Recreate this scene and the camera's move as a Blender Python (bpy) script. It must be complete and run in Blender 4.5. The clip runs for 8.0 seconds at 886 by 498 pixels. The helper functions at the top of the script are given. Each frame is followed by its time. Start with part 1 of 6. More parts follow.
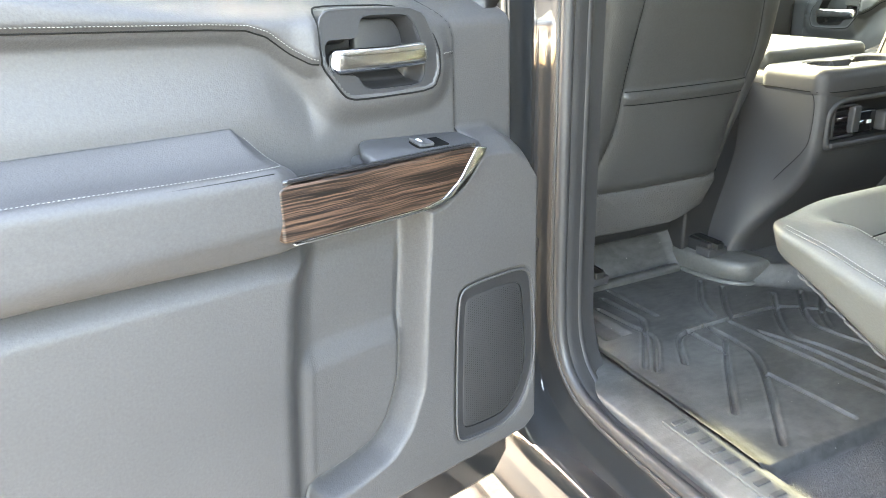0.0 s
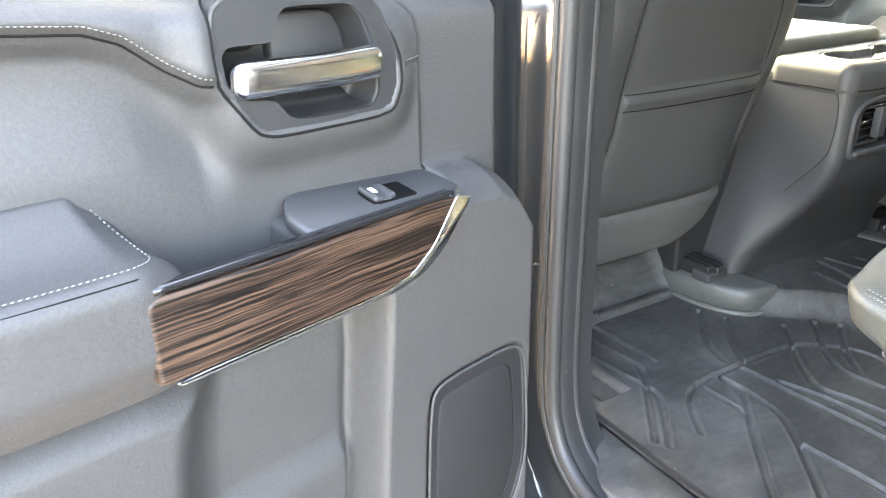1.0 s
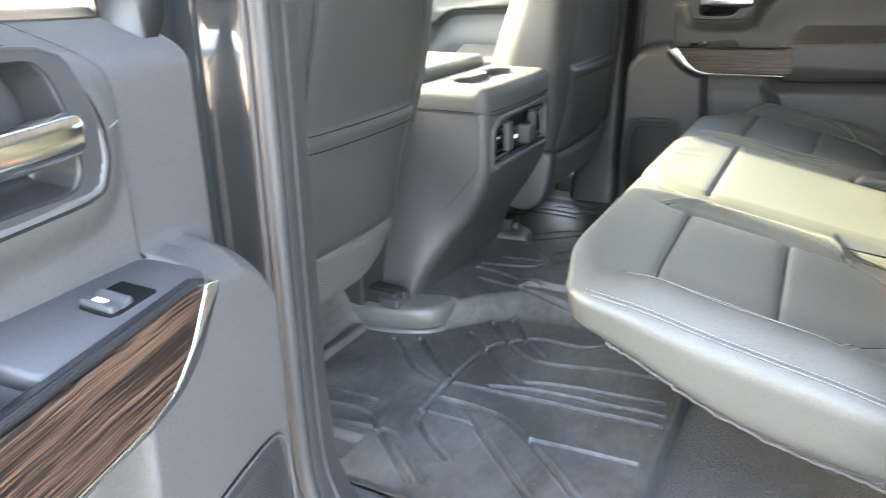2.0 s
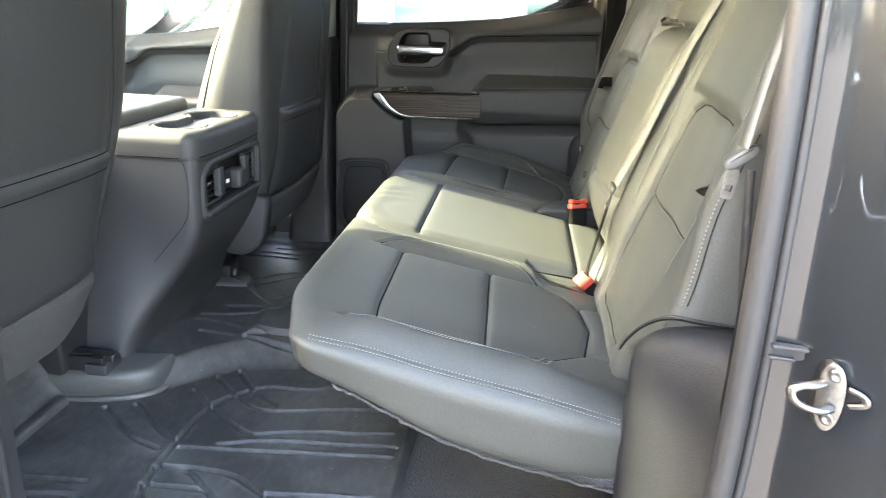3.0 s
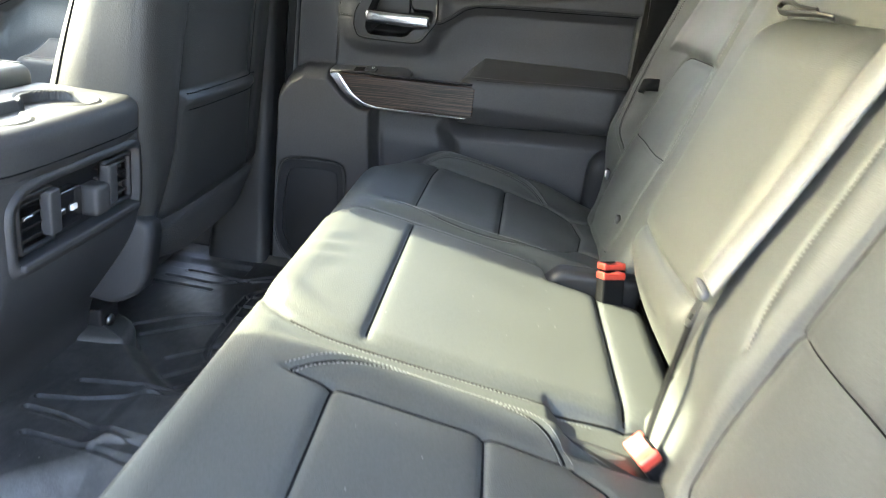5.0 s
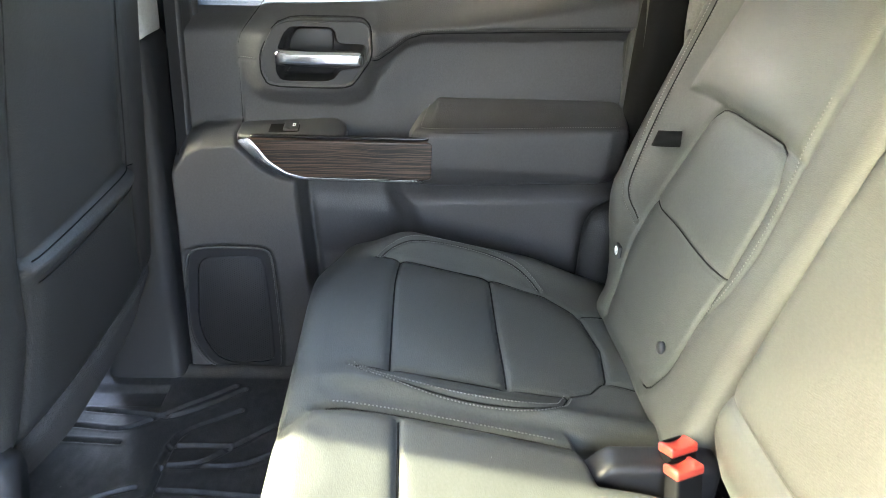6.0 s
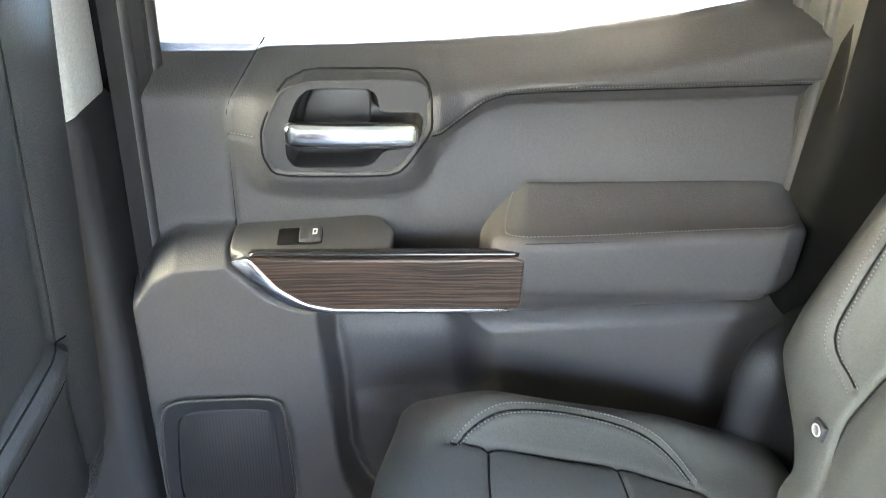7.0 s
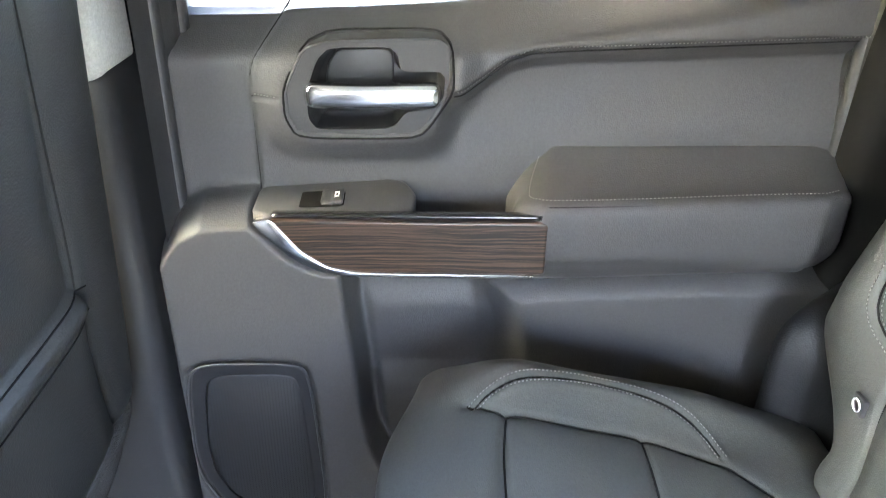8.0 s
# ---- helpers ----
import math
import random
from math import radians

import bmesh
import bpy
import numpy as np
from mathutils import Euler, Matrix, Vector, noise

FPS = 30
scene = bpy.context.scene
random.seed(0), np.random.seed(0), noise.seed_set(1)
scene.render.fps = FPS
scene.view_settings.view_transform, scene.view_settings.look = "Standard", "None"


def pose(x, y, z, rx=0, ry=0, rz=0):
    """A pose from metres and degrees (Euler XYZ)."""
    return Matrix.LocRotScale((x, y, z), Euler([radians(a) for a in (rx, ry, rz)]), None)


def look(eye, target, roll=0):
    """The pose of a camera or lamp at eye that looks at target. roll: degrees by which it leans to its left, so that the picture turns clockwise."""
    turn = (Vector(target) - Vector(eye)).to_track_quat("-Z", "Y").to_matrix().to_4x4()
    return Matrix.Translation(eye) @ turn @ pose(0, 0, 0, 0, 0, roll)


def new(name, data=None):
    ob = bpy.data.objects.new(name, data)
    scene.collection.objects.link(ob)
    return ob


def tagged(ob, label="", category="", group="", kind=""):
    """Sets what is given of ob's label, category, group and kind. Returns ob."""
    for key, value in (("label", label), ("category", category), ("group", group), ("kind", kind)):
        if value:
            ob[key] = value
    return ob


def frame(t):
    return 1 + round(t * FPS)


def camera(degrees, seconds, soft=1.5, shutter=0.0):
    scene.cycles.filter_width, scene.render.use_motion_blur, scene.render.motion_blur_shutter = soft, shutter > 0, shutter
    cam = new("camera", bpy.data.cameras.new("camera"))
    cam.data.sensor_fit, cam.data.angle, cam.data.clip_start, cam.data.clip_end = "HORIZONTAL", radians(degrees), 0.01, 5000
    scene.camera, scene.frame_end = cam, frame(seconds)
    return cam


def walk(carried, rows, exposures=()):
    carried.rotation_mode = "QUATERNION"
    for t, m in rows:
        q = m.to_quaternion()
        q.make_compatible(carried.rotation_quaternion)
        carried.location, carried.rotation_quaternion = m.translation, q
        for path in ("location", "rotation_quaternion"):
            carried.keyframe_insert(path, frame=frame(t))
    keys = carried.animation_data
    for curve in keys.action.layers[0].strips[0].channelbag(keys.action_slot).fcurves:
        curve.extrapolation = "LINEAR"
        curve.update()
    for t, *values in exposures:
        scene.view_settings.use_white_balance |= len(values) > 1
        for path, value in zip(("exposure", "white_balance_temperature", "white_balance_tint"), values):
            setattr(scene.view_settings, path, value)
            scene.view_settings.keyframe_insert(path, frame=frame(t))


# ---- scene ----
cam = camera(62.2, 8.0, soft=0.8, shutter=0.25)
PATH = [
    (0, (-1.6, -0.726, 0.799), (-0.814, 0.967, 0.082), -2.0),
    (0.5, (-1.546, -0.545, 0.806), (-0.73, 1.112, 0.038), -0.7),
    (1, (-1.476, -0.404, 0.798), (-0.555, 1.184, 0.003), -1.2),
    (1.5, (-1.471, -0.312, 0.798), (-0.229, 1.048, 0.016), -0.5),
    (1.7, (-1.485, -0.283, 0.797), (-0.055, 0.899, 0.049), -0.9),
    (2, (-1.508, -0.246, 0.796), (0.136, 0.633, 0.073), -0.8),
    (2.2, (-1.515, -0.243, 0.801), (0.217, 0.461, 0.091), -0.2),
    (3.3, (-1.499, -0.254, 0.808), (0.407, -0.15, 0.212), 3.0),
    (3.5, (-1.492, -0.251, 0.806), (0.416, -0.164, 0.212), 3.2),
    (4, (-1.414, -0.236, 0.788), (0.482, -0.235, 0.151), 4.6),
    (4.1, (-1.381, -0.234, 0.782), (0.508, -0.244, 0.125), 5.0),
    (4.3, (-1.282, -0.231, 0.770), (0.598, -0.207, 0.087), 5.2),
    (4.5, (-1.156, -0.236, 0.757), (0.721, -0.136, 0.074), 4.5),
    (4.7, (-1.041, -0.230, 0.764), (0.822, -0.084, 0.051), 5.2),
    (5, (-0.919, -0.187, 0.792), (0.955, -0.092, 0.099), 7.3),
    (5.2, (-0.81, -0.148, 0.811), (1.067, -0.109, 0.121), 5.5),
    (6.3, (-0.336, -0.044, 0.973), (1.406, -0.211, 0.005), 3.3),
    (6.5, (-0.229, -0.018, 0.974), (1.479, -0.192, -0.052), 3.1),
    (7, (0.029, 0.052, 0.977), (1.773, -0.15, 0.019), 3.3),
    (7.5, (0.052, 0.039, 0.949), (1.836, -0.102, 0.057), 2.4),
    (8, (0.018, 0.005, 0.932), (1.773, -0.031, -0.025), 1.4),
]
EXPOSURES = [(0.0, 6.04, 9000, 13), (0.5, 6.04, 9100, 14), (1.0, 6.12, 9000, 17), (1.5, 6.17, 8500, 19), (2.0, 6.32, 8300, 17), (2.3, 6.14, 8100, 17), (3.3, 5.69, 7900, 16), (4.0, 5.62, 7700, 18), (4.5, 5.75, 7400, 15), (5.3, 6.07, 7000, 18), (6.4, 7.02, 7400, 17), (7.0, 7.57, 7400, 18), (7.5, 7.17, 7400, 17), (8.0, 7.44, 7300, 20)]
walk(cam, [(t, look(eye, target, roll)) for t, eye, target, roll in PATH], EXPOSURES)

# ---- world and sun ----
SUN_FROM = Vector((0.035, 0.87, 0.485)).normalized()  # towards the sun: low, straight ahead of the truck
sky_world = bpy.data.worlds.new("sky")
scene.world = sky_world
sky_world.use_nodes = True
sky_nodes = sky_world.node_tree.nodes
sky_tex = sky_nodes.new("ShaderNodeTexSky")
sky_tex.sky_type = "NISHITA"
sky_tex.sun_disc = False
sky_tex.dust_density = 2.3
sky_tex.sun_elevation = math.asin(SUN_FROM.z)
sky_tex.sun_rotation = math.atan2(SUN_FROM.x, SUN_FROM.y)
sky_world.node_tree.links.new(sky_tex.outputs[0], sky_nodes["Background"].inputs[0])
sky_nodes["Background"].inputs[1].default_value = 0.15
sun_lamp = new("sun", bpy.data.lights.new("sun", "SUN"))
sun_lamp.data.energy, sun_lamp.data.angle, sun_lamp.data.color = 1.35, radians(2.0), (1.0, 0.975, 0.86)
sun_lamp.matrix_world = look(SUN_FROM * 20, (0, 0, 0))


# ---- materials ----
def material(name, color, rough=0.5, metal=0.0, grain=0.0, grain_scale=400.0, mottle=0.15, mottle_scale=6.0, coat=0.0, ior=1.5, bump_mm=0.3, sheen=0.0, coat_ior=1.5):
    """A surface with fine grain relief and slow mottling of colour and gloss."""
    m = bpy.data.materials.new(name)
    m.use_nodes = True
    n, l = m.node_tree.nodes, m.node_tree.links
    b = n["Principled BSDF"]
    b.inputs["Metallic"].default_value = metal
    b.inputs["IOR"].default_value = ior
    b.inputs["Coat Weight"].default_value = coat
    b.inputs["Coat Roughness"].default_value = 0.03
    b.inputs["Coat IOR"].default_value = coat_ior
    b.inputs["Sheen Weight"].default_value = sheen
    at = n.new("ShaderNodeTexCoord")
    big = n.new("ShaderNodeTexNoise")
    big.inputs["Scale"].default_value, big.inputs["Detail"].default_value = mottle_scale, 6
    l.new(at.outputs["Object"], big.inputs["Vector"])
    mix = n.new("ShaderNodeMix")
    mix.data_type = "RGBA"
    mix.inputs[6].default_value = (*[c * (1 - mottle) for c in color], 1)
    mix.inputs[7].default_value = (*[min(1, c * (1 + mottle)) for c in color], 1)
    l.new(big.outputs[0], mix.inputs[0])
    tone = mix.outputs[2]
    if grain:
        speck = n.new("ShaderNodeTexNoise")
        speck.inputs["Scale"].default_value, speck.inputs["Detail"].default_value, speck.inputs["Roughness"].default_value = grain_scale * 0.55, 3, 0.7
        l.new(at.outputs["Object"], speck.inputs["Vector"])
        span = n.new("ShaderNodeMapRange")
        span.inputs[1].default_value, span.inputs[2].default_value = 0.3, 0.7
        span.inputs[3].default_value, span.inputs[4].default_value = 0.84, 1.16
        l.new(speck.outputs[0], span.inputs[0])
        fleck = n.new("ShaderNodeMix")
        fleck.data_type, fleck.blend_type = "RGBA", "MULTIPLY"
        fleck.inputs[0].default_value = 1.0
        l.new(tone, fleck.inputs[6])
        l.new(span.outputs[0], fleck.inputs[7])
        tone = fleck.outputs[2]
    l.new(tone, b.inputs["Base Color"])
    ramp = n.new("ShaderNodeMapRange")
    ramp.inputs[3].default_value, ramp.inputs[4].default_value = max(0.02, rough * (1 - 0.6 * mottle)), min(1, rough * (1 + 0.6 * mottle))
    l.new(big.outputs[0], ramp.inputs[0])
    l.new(ramp.outputs[0], b.inputs["Roughness"])
    if grain:
        fine = n.new("ShaderNodeTexVoronoi")
        fine.inputs["Scale"].default_value = grain_scale
        l.new(at.outputs["Object"], fine.inputs["Vector"])
        wob = n.new("ShaderNodeTexNoise")
        wob.inputs["Scale"].default_value = grain_scale * 0.35
        l.new(at.outputs["Object"], wob.inputs["Vector"])
        add = n.new("ShaderNodeMath")
        l.new(fine.outputs["Distance"], add.inputs[0])
        l.new(wob.outputs[0], add.inputs[1])
        bump = n.new("ShaderNodeBump")
        bump.inputs["Strength"].default_value, bump.inputs["Distance"].default_value = grain, bump_mm / 1000
        l.new(add.outputs[0], bump.inputs["Height"])
        l.new(bump.outputs[0], b.inputs["Normal"])
    return m


def wood_material():
    m = bpy.data.materials.new("dark_wood")
    m.use_nodes = True
    n, l = m.node_tree.nodes, m.node_tree.links
    b = n["Principled BSDF"]
    at = n.new("ShaderNodeTexCoord")
    stretch = n.new("ShaderNodeMapping")
    stretch.inputs["Scale"].default_value = (6, 1.6, 195)
    level = n.new("ShaderNodeMapping")
    level.inputs["Rotation"].default_value = (0.0285, 0, 0)
    l.new(at.outputs["Object"], level.inputs["Vector"])
    l.new(level.outputs[0], stretch.inputs["Vector"])
    streak = n.new("ShaderNodeTexNoise")
    streak.inputs["Scale"].default_value, streak.inputs["Detail"].default_value, streak.inputs["Roughness"].default_value = 2.2, 9, 0.7
    l.new(stretch.outputs[0], streak.inputs["Vector"])
    ramp = n.new("ShaderNodeValToRGB")
    e = ramp.color_ramp.elements
    e[0].position, e[0].color = 0.38, (0.0045, 0.0030, 0.0024, 1)
    e[1].position, e[1].color = 0.64, (0.084, 0.047, 0.030, 1)
    mid = e.new(0.46)
    mid.color = (0.034, 0.0188, 0.0128, 1)
    l.new(streak.outputs[0], ramp.inputs[0])
    # thin wavy black lines of the grain
    bend = n.new("ShaderNodeTexNoise")
    bend.inputs["Scale"].default_value, bend.inputs["Detail"].default_value = 9.0, 3
    l.new(level.outputs[0], bend.inputs["Vector"])
    shove = n.new("ShaderNodeMath")
    shove.operation = "MULTIPLY_ADD"
    shove.inputs[1].default_value = 0.011
    height = n.new("ShaderNodeSeparateXYZ")
    l.new(level.outputs[0], height.inputs[0])
    l.new(bend.outputs[0], shove.inputs[0])
    l.new(height.outputs[2], shove.inputs[2])
    row = n.new("ShaderNodeCombineXYZ")
    slow = n.new("ShaderNodeMath")
    slow.operation = "MULTIPLY"
    slow.inputs[1].default_value = 0.012
    l.new(height.outputs[1], slow.inputs[0])
    l.new(slow.outputs[0], row.inputs[1])
    l.new(shove.outputs[0], row.inputs[2])
    line = n.new("ShaderNodeTexNoise")
    line.inputs["Scale"].default_value, line.inputs["Detail"].default_value, line.inputs["Roughness"].default_value = 470, 3, 0.6
    l.new(row.outputs[0], line.inputs["Vector"])
    cut = n.new("ShaderNodeMapRange")
    cut.inputs[1].default_value, cut.inputs[2].default_value = 0.455, 0.54
    cut.inputs[3].default_value, cut.inputs[4].default_value = 0.06, 1.0
    l.new(line.outputs[0], cut.inputs[0])
    dark = n.new("ShaderNodeMix")
    dark.data_type, dark.blend_type = "RGBA", "MULTIPLY"
    dark.inputs[0].default_value = 1.0
    l.new(ramp.outputs[0], dark.inputs[6])
    l.new(cut.outputs[0], dark.inputs[7])
    l.new(dark.outputs[2], b.inputs["Base Color"])
    b.inputs["Roughness"].default_value = 0.42
    b.inputs["IOR"].default_value = 1.42
    streak.inputs["Distortion"].default_value = 0.35
    bump = n.new("ShaderNodeBump")
    bump.inputs["Strength"].default_value, bump.inputs["Distance"].default_value = 0.35, 0.0004
    l.new(streak.outputs[0], bump.inputs["Height"])
    l.new(bump.outputs[0], b.inputs["Normal"])
    return m


def dusty_material(name, clean, dust):
    """Black rubber, grained, with pale dust rubbed over it in clouds and fine scratches."""
    m = material(name, clean, 0.5, grain=0.45, grain_scale=300, mottle=0.2, mottle_scale=9)
    n, l = m.node_tree.nodes, m.node_tree.links
    b = n["Principled BSDF"]
    under = b.inputs["Base Color"].links[0].from_socket
    at = n.new("ShaderNodeTexCoord")
    cloud, speck = n.new("ShaderNodeTexNoise"), n.new("ShaderNodeTexNoise")
    cloud.inputs["Scale"].default_value, cloud.inputs["Detail"].default_value, cloud.inputs["Distortion"].default_value = 5.5, 10, 0.8
    cloud.inputs["Roughness"].default_value = 0.68
    speck.inputs["Scale"].default_value, speck.inputs["Detail"].default_value = 1.0, 5
    rub = n.new("ShaderNodeMapping")
    rub.inputs["Scale"].default_value, rub.inputs["Rotation"].default_value = (38, 75, 60), (0, 0, 0.5)
    l.new(at.outputs["Object"], rub.inputs["Vector"])
    l.new(rub.outputs[0], speck.inputs["Vector"])
    l.new(at.outputs["Object"], cloud.inputs["Vector"])
    both = n.new("ShaderNodeMath")
    both.operation = "MULTIPLY_ADD"
    both.inputs[1].default_value = 0.35
    l.new(speck.outputs[0], both.inputs[0])
    l.new(cloud.outputs[0], both.inputs[2])
    amount = n.new("ShaderNodeMapRange")
    amount.inputs[1].default_value, amount.inputs[2].default_value = 0.58, 0.95
    amount.inputs[3].default_value, amount.inputs[4].default_value = 0.0, 0.8
    l.new(both.outputs[0], amount.inputs[0])
    mix = n.new("ShaderNodeMix")
    mix.data_type = "RGBA"
    mix.inputs[7].default_value = (*dust, 1)
    l.new(amount.outputs[0], mix.inputs[0])
    l.new(under, mix.inputs[6])
    # crumbs and lint
    crumb = n.new("ShaderNodeTexVoronoi")
    crumb.inputs["Scale"].default_value = 34
    l.new(at.outputs["Object"], crumb.inputs["Vector"])
    dot = n.new("ShaderNodeMapRange")
    dot.inputs[1].default_value, dot.inputs[2].default_value = 0.045, 0.035
    l.new(crumb.outputs["Distance"], dot.inputs[0])
    few = n.new("ShaderNodeMath")
    few.operation = "MULTIPLY"
    l.new(dot.outputs[0], few.inputs[0])
    l.new(crumb.outputs["Color"], few.inputs[1])
    lint = n.new("ShaderNodeMix")
    lint.data_type = "RGBA"
    lint.inputs[7].default_value = (0.34, 0.33, 0.30, 1)
    l.new(few.outputs[0], lint.inputs[0])
    l.new(mix.outputs[2], lint.inputs[6])
    l.new(lint.outputs[2], b.inputs["Base Color"])
    return m


def glass_material(name, color=(0.9, 0.95, 0.93)):
    m = bpy.data.materials.new(name)
    m.use_nodes = True
    n, l = m.node_tree.nodes, m.node_tree.links
    for node in list(n):
        if node.type == "BSDF_PRINCIPLED":
            n.remove(node)
    clear, gloss, mix, fres = n.new("ShaderNodeBsdfTransparent"), n.new("ShaderNodeBsdfGlossy"), n.new("ShaderNodeMixShader"), n.new("ShaderNodeFresnel")
    clear.inputs[0].default_value = (*color, 1)
    gloss.inputs["Roughness"].default_value = 0.02
    l.new(fres.outputs[0], mix.inputs[0])
    l.new(clear.outputs[0], mix.inputs[1])
    l.new(gloss.outputs[0], mix.inputs[2])
    l.new(mix.outputs[0], n["Material Output"].inputs[0])
    return m


LEATHER = material("black_leather", (0.0452, 0.0472, 0.0430), 0.56, ior=1.44, grain=0.5, grain_scale=650, mottle=0.2, mottle_scale=9)
# seat-back vinyl, darker than the bench leather to stand for shade there
VINYL_DIM = material("dimmed_grained_vinyl", (0.024, 0.0242, 0.0240), 0.5, ior=1.42, grain=0.65, grain_scale=480, mottle=0.18, mottle_scale=7)
SOFT_PANEL = material("soft_door_skin", (0.033, 0.032, 0.0322), 0.58, ior=1.43, grain=0.6, grain_scale=520, mottle=0.17, mottle_scale=5)
HARD_PLASTIC = material("dark_grey_plastic", (0.029, 0.029, 0.0305), 0.56, ior=1.43, grain=0.3, grain_scale=700, mottle=0.12, mottle_scale=8)
BLACK_PLASTIC = material("black_plastic", (0.014, 0.014, 0.015), 0.45, ior=1.35, grain=0.2, grain_scale=700, mottle=0.15)
GLOSS_BLACK = material("gloss_black_plastic", (0.01, 0.01, 0.011), 0.12, mottle=0.3, mottle_scale=14)
LIGHT_TRIM = material("light_grey_trim", (0.55, 0.55, 0.53), 0.6, grain=0.3, grain_scale=500, mottle=0.05)
RUBBER = material("black_rubber", (0.050, 0.050, 0.048), 0.5, grain=0.5, grain_scale=260, mottle=0.45, mottle_scale=7)
MAT = dusty_material("dusty_rubber_mat", (0.025, 0.025, 0.025), (0.098, 0.098, 0.094))
BEZEL_GREY = material("satin_black_plastic", (0.0165, 0.0165, 0.0175), 0.52, grain=0.15, grain_scale=700, mottle=0.1, ior=1.42)
SEAL = material("rubber_seal", (0.019, 0.019, 0.020), 0.48, ior=1.42, grain=0.2, grain_scale=500, mottle=0.15)
CARPET = material("black_carpet", (0.030, 0.030, 0.031), 0.95, grain=1.0, grain_scale=380, mottle=0.35, mottle_scale=30, bump_mm=2.0, sheen=0.05)
CHROME = material("satin_chrome", (0.78, 0.80, 0.82), 0.16, metal=1.0, mottle=0.15, mottle_scale=20)
ZINC = material("bright_zinc_plate", (0.20, 0.20, 0.195), 0.34, metal=1.0, grain=0.2, grain_scale=300, mottle=0.25, mottle_scale=60)
STEEL = material("zinc_steel", (0.17, 0.17, 0.165), 0.36, metal=1.0, grain=0.2, grain_scale=300, mottle=0.3, mottle_scale=40)
PAINT = material("dark_blue_grey_paint", (0.0115, 0.0138, 0.0162), 0.34, metal=0.45, coat=1.0, coat_ior=1.6, ior=1.3, mottle=0.55, mottle_scale=1300)
WHEEL_TRIM = material("grained_black_trim", (0.0125, 0.013, 0.0145), 0.56, ior=1.28, grain=0.65, grain_scale=460, mottle=0.15, mottle_scale=7)
FUZZ = material("grey_carpet_fuzz", (0.040, 0.039, 0.038), 0.95, grain=1.0, grain_scale=500, mottle=0.3, mottle_scale=60, bump_mm=2.0)
THREAD = material("pale_grey_thread", (0.17, 0.17, 0.16), 0.7, mottle=0.2, mottle_scale=200)
WEBBING = material("grey_belt_webbing", (0.12, 0.12, 0.117), 0.6, grain=0.4, grain_scale=520, mottle=0.15, bump_mm=0.5)
WEBBING_CLIP = material("grey_belt_plastic", (0.075, 0.075, 0.073), 0.45, mottle=0.1, mottle_scale=60)
RED = material("red_buckle_plastic", (0.42, 0.045, 0.028), 0.4, mottle=0.12, mottle_scale=60)
WHITE_MARK = material("white_print", (0.75, 0.76, 0.76), 0.5, mottle=0.05)
GRILLE = material("speaker_mesh", (0.014, 0.014, 0.015), 0.62, ior=1.36, mottle=0.1)
# near black: shade in seams and gaps, also a few black parts
SHADE_BLACK = material("black_parts_and_shade", (0.008, 0.008, 0.008), 0.8, mottle=0.2, ior=1.12)
HOLE = material("dark_void", (0.005, 0.005, 0.005), 0.9, mottle=0.2, ior=1.1)
WOOD = wood_material()
GLASS = glass_material("window_glass")
TINTED = glass_material("green_tinted_windscreen", (0.74, 0.86, 0.75))
TINT = glass_material("tinted_side_glass", (0.86, 0.89, 0.87))
PRIVACY = glass_material("privacy_glass", (0.40, 0.42, 0.41))
CONCRETE = material("worn_asphalt", (0.105, 0.103, 0.098), 0.85, grain=0.6, grain_scale=90, mottle=0.2, mottle_scale=1.5, bump_mm=2)

# ---- building tools ----
def mesh_of(name, verts, faces, mats, smooth=True, face_mats=None):
    me = bpy.data.meshes.new(name)
    me.from_pydata([tuple(map(float, v)) for v in verts], [], [tuple(map(int, f)) for f in faces])
    for m in mats if isinstance(mats, (list, tuple)) else [mats]:
        me.materials.append(m)
    if smooth:
        me.polygons.foreach_set("use_smooth", [True] * len(me.polygons))
    if face_mats is not None:
        me.polygons.foreach_set("material_index", [int(i) for i in face_mats])
    me.update()
    return me


def part(name, geo, mats, parent=None, label="", smooth=True):
    """One mesh object from (verts, faces), under a thing or a part."""
    ob = new(name, mesh_of(name, geo[0], geo[1], mats, smooth))
    if parent is not None:
        ob.parent = parent
    if label:
        tagged(ob, label)
    return ob


def thing(name, label, category, group="", kind="", m=None):
    ob = new(name)
    if m is not None:
        ob.matrix_basis = m
    return tagged(ob, label, category, group, kind)


def join(*geos):
    verts, faces = [], []
    for v, f in geos:
        k = len(verts)
        verts.extend([tuple(p) for p in v])
        faces.extend([tuple(i + k for i in q) for q in f])
    return verts, faces


def moved(geo, fn):
    return [fn(*p) for p in geo[0]], geo[1]


def flipped(geo):
    return geo[0], [tuple(reversed(f)) for f in geo[1]]


def ease(x, a, b):
    """0 at a, 1 at b, smooth between."""
    t = np.clip((np.asarray(x, float) - a) / (b - a), 0, 1)
    return t * t * (3 - 2 * t)


def rounded(poly, turns=3, closed=True, share=0.25):
    """Corners cut again and again, so that an outline runs smoothly."""
    p = np.array(poly, float)
    for _ in range(turns):
        q = np.roll(p, -1, 0) if closed else p[1:]
        a = p if closed else p[:-1]
        out = np.stack([a * (1 - share) + q * share, a * share + q * (1 - share)], 1).reshape(-1, p.shape[1])
        p = out if closed else np.vstack([p[:1], out, p[-1:]])
    return p


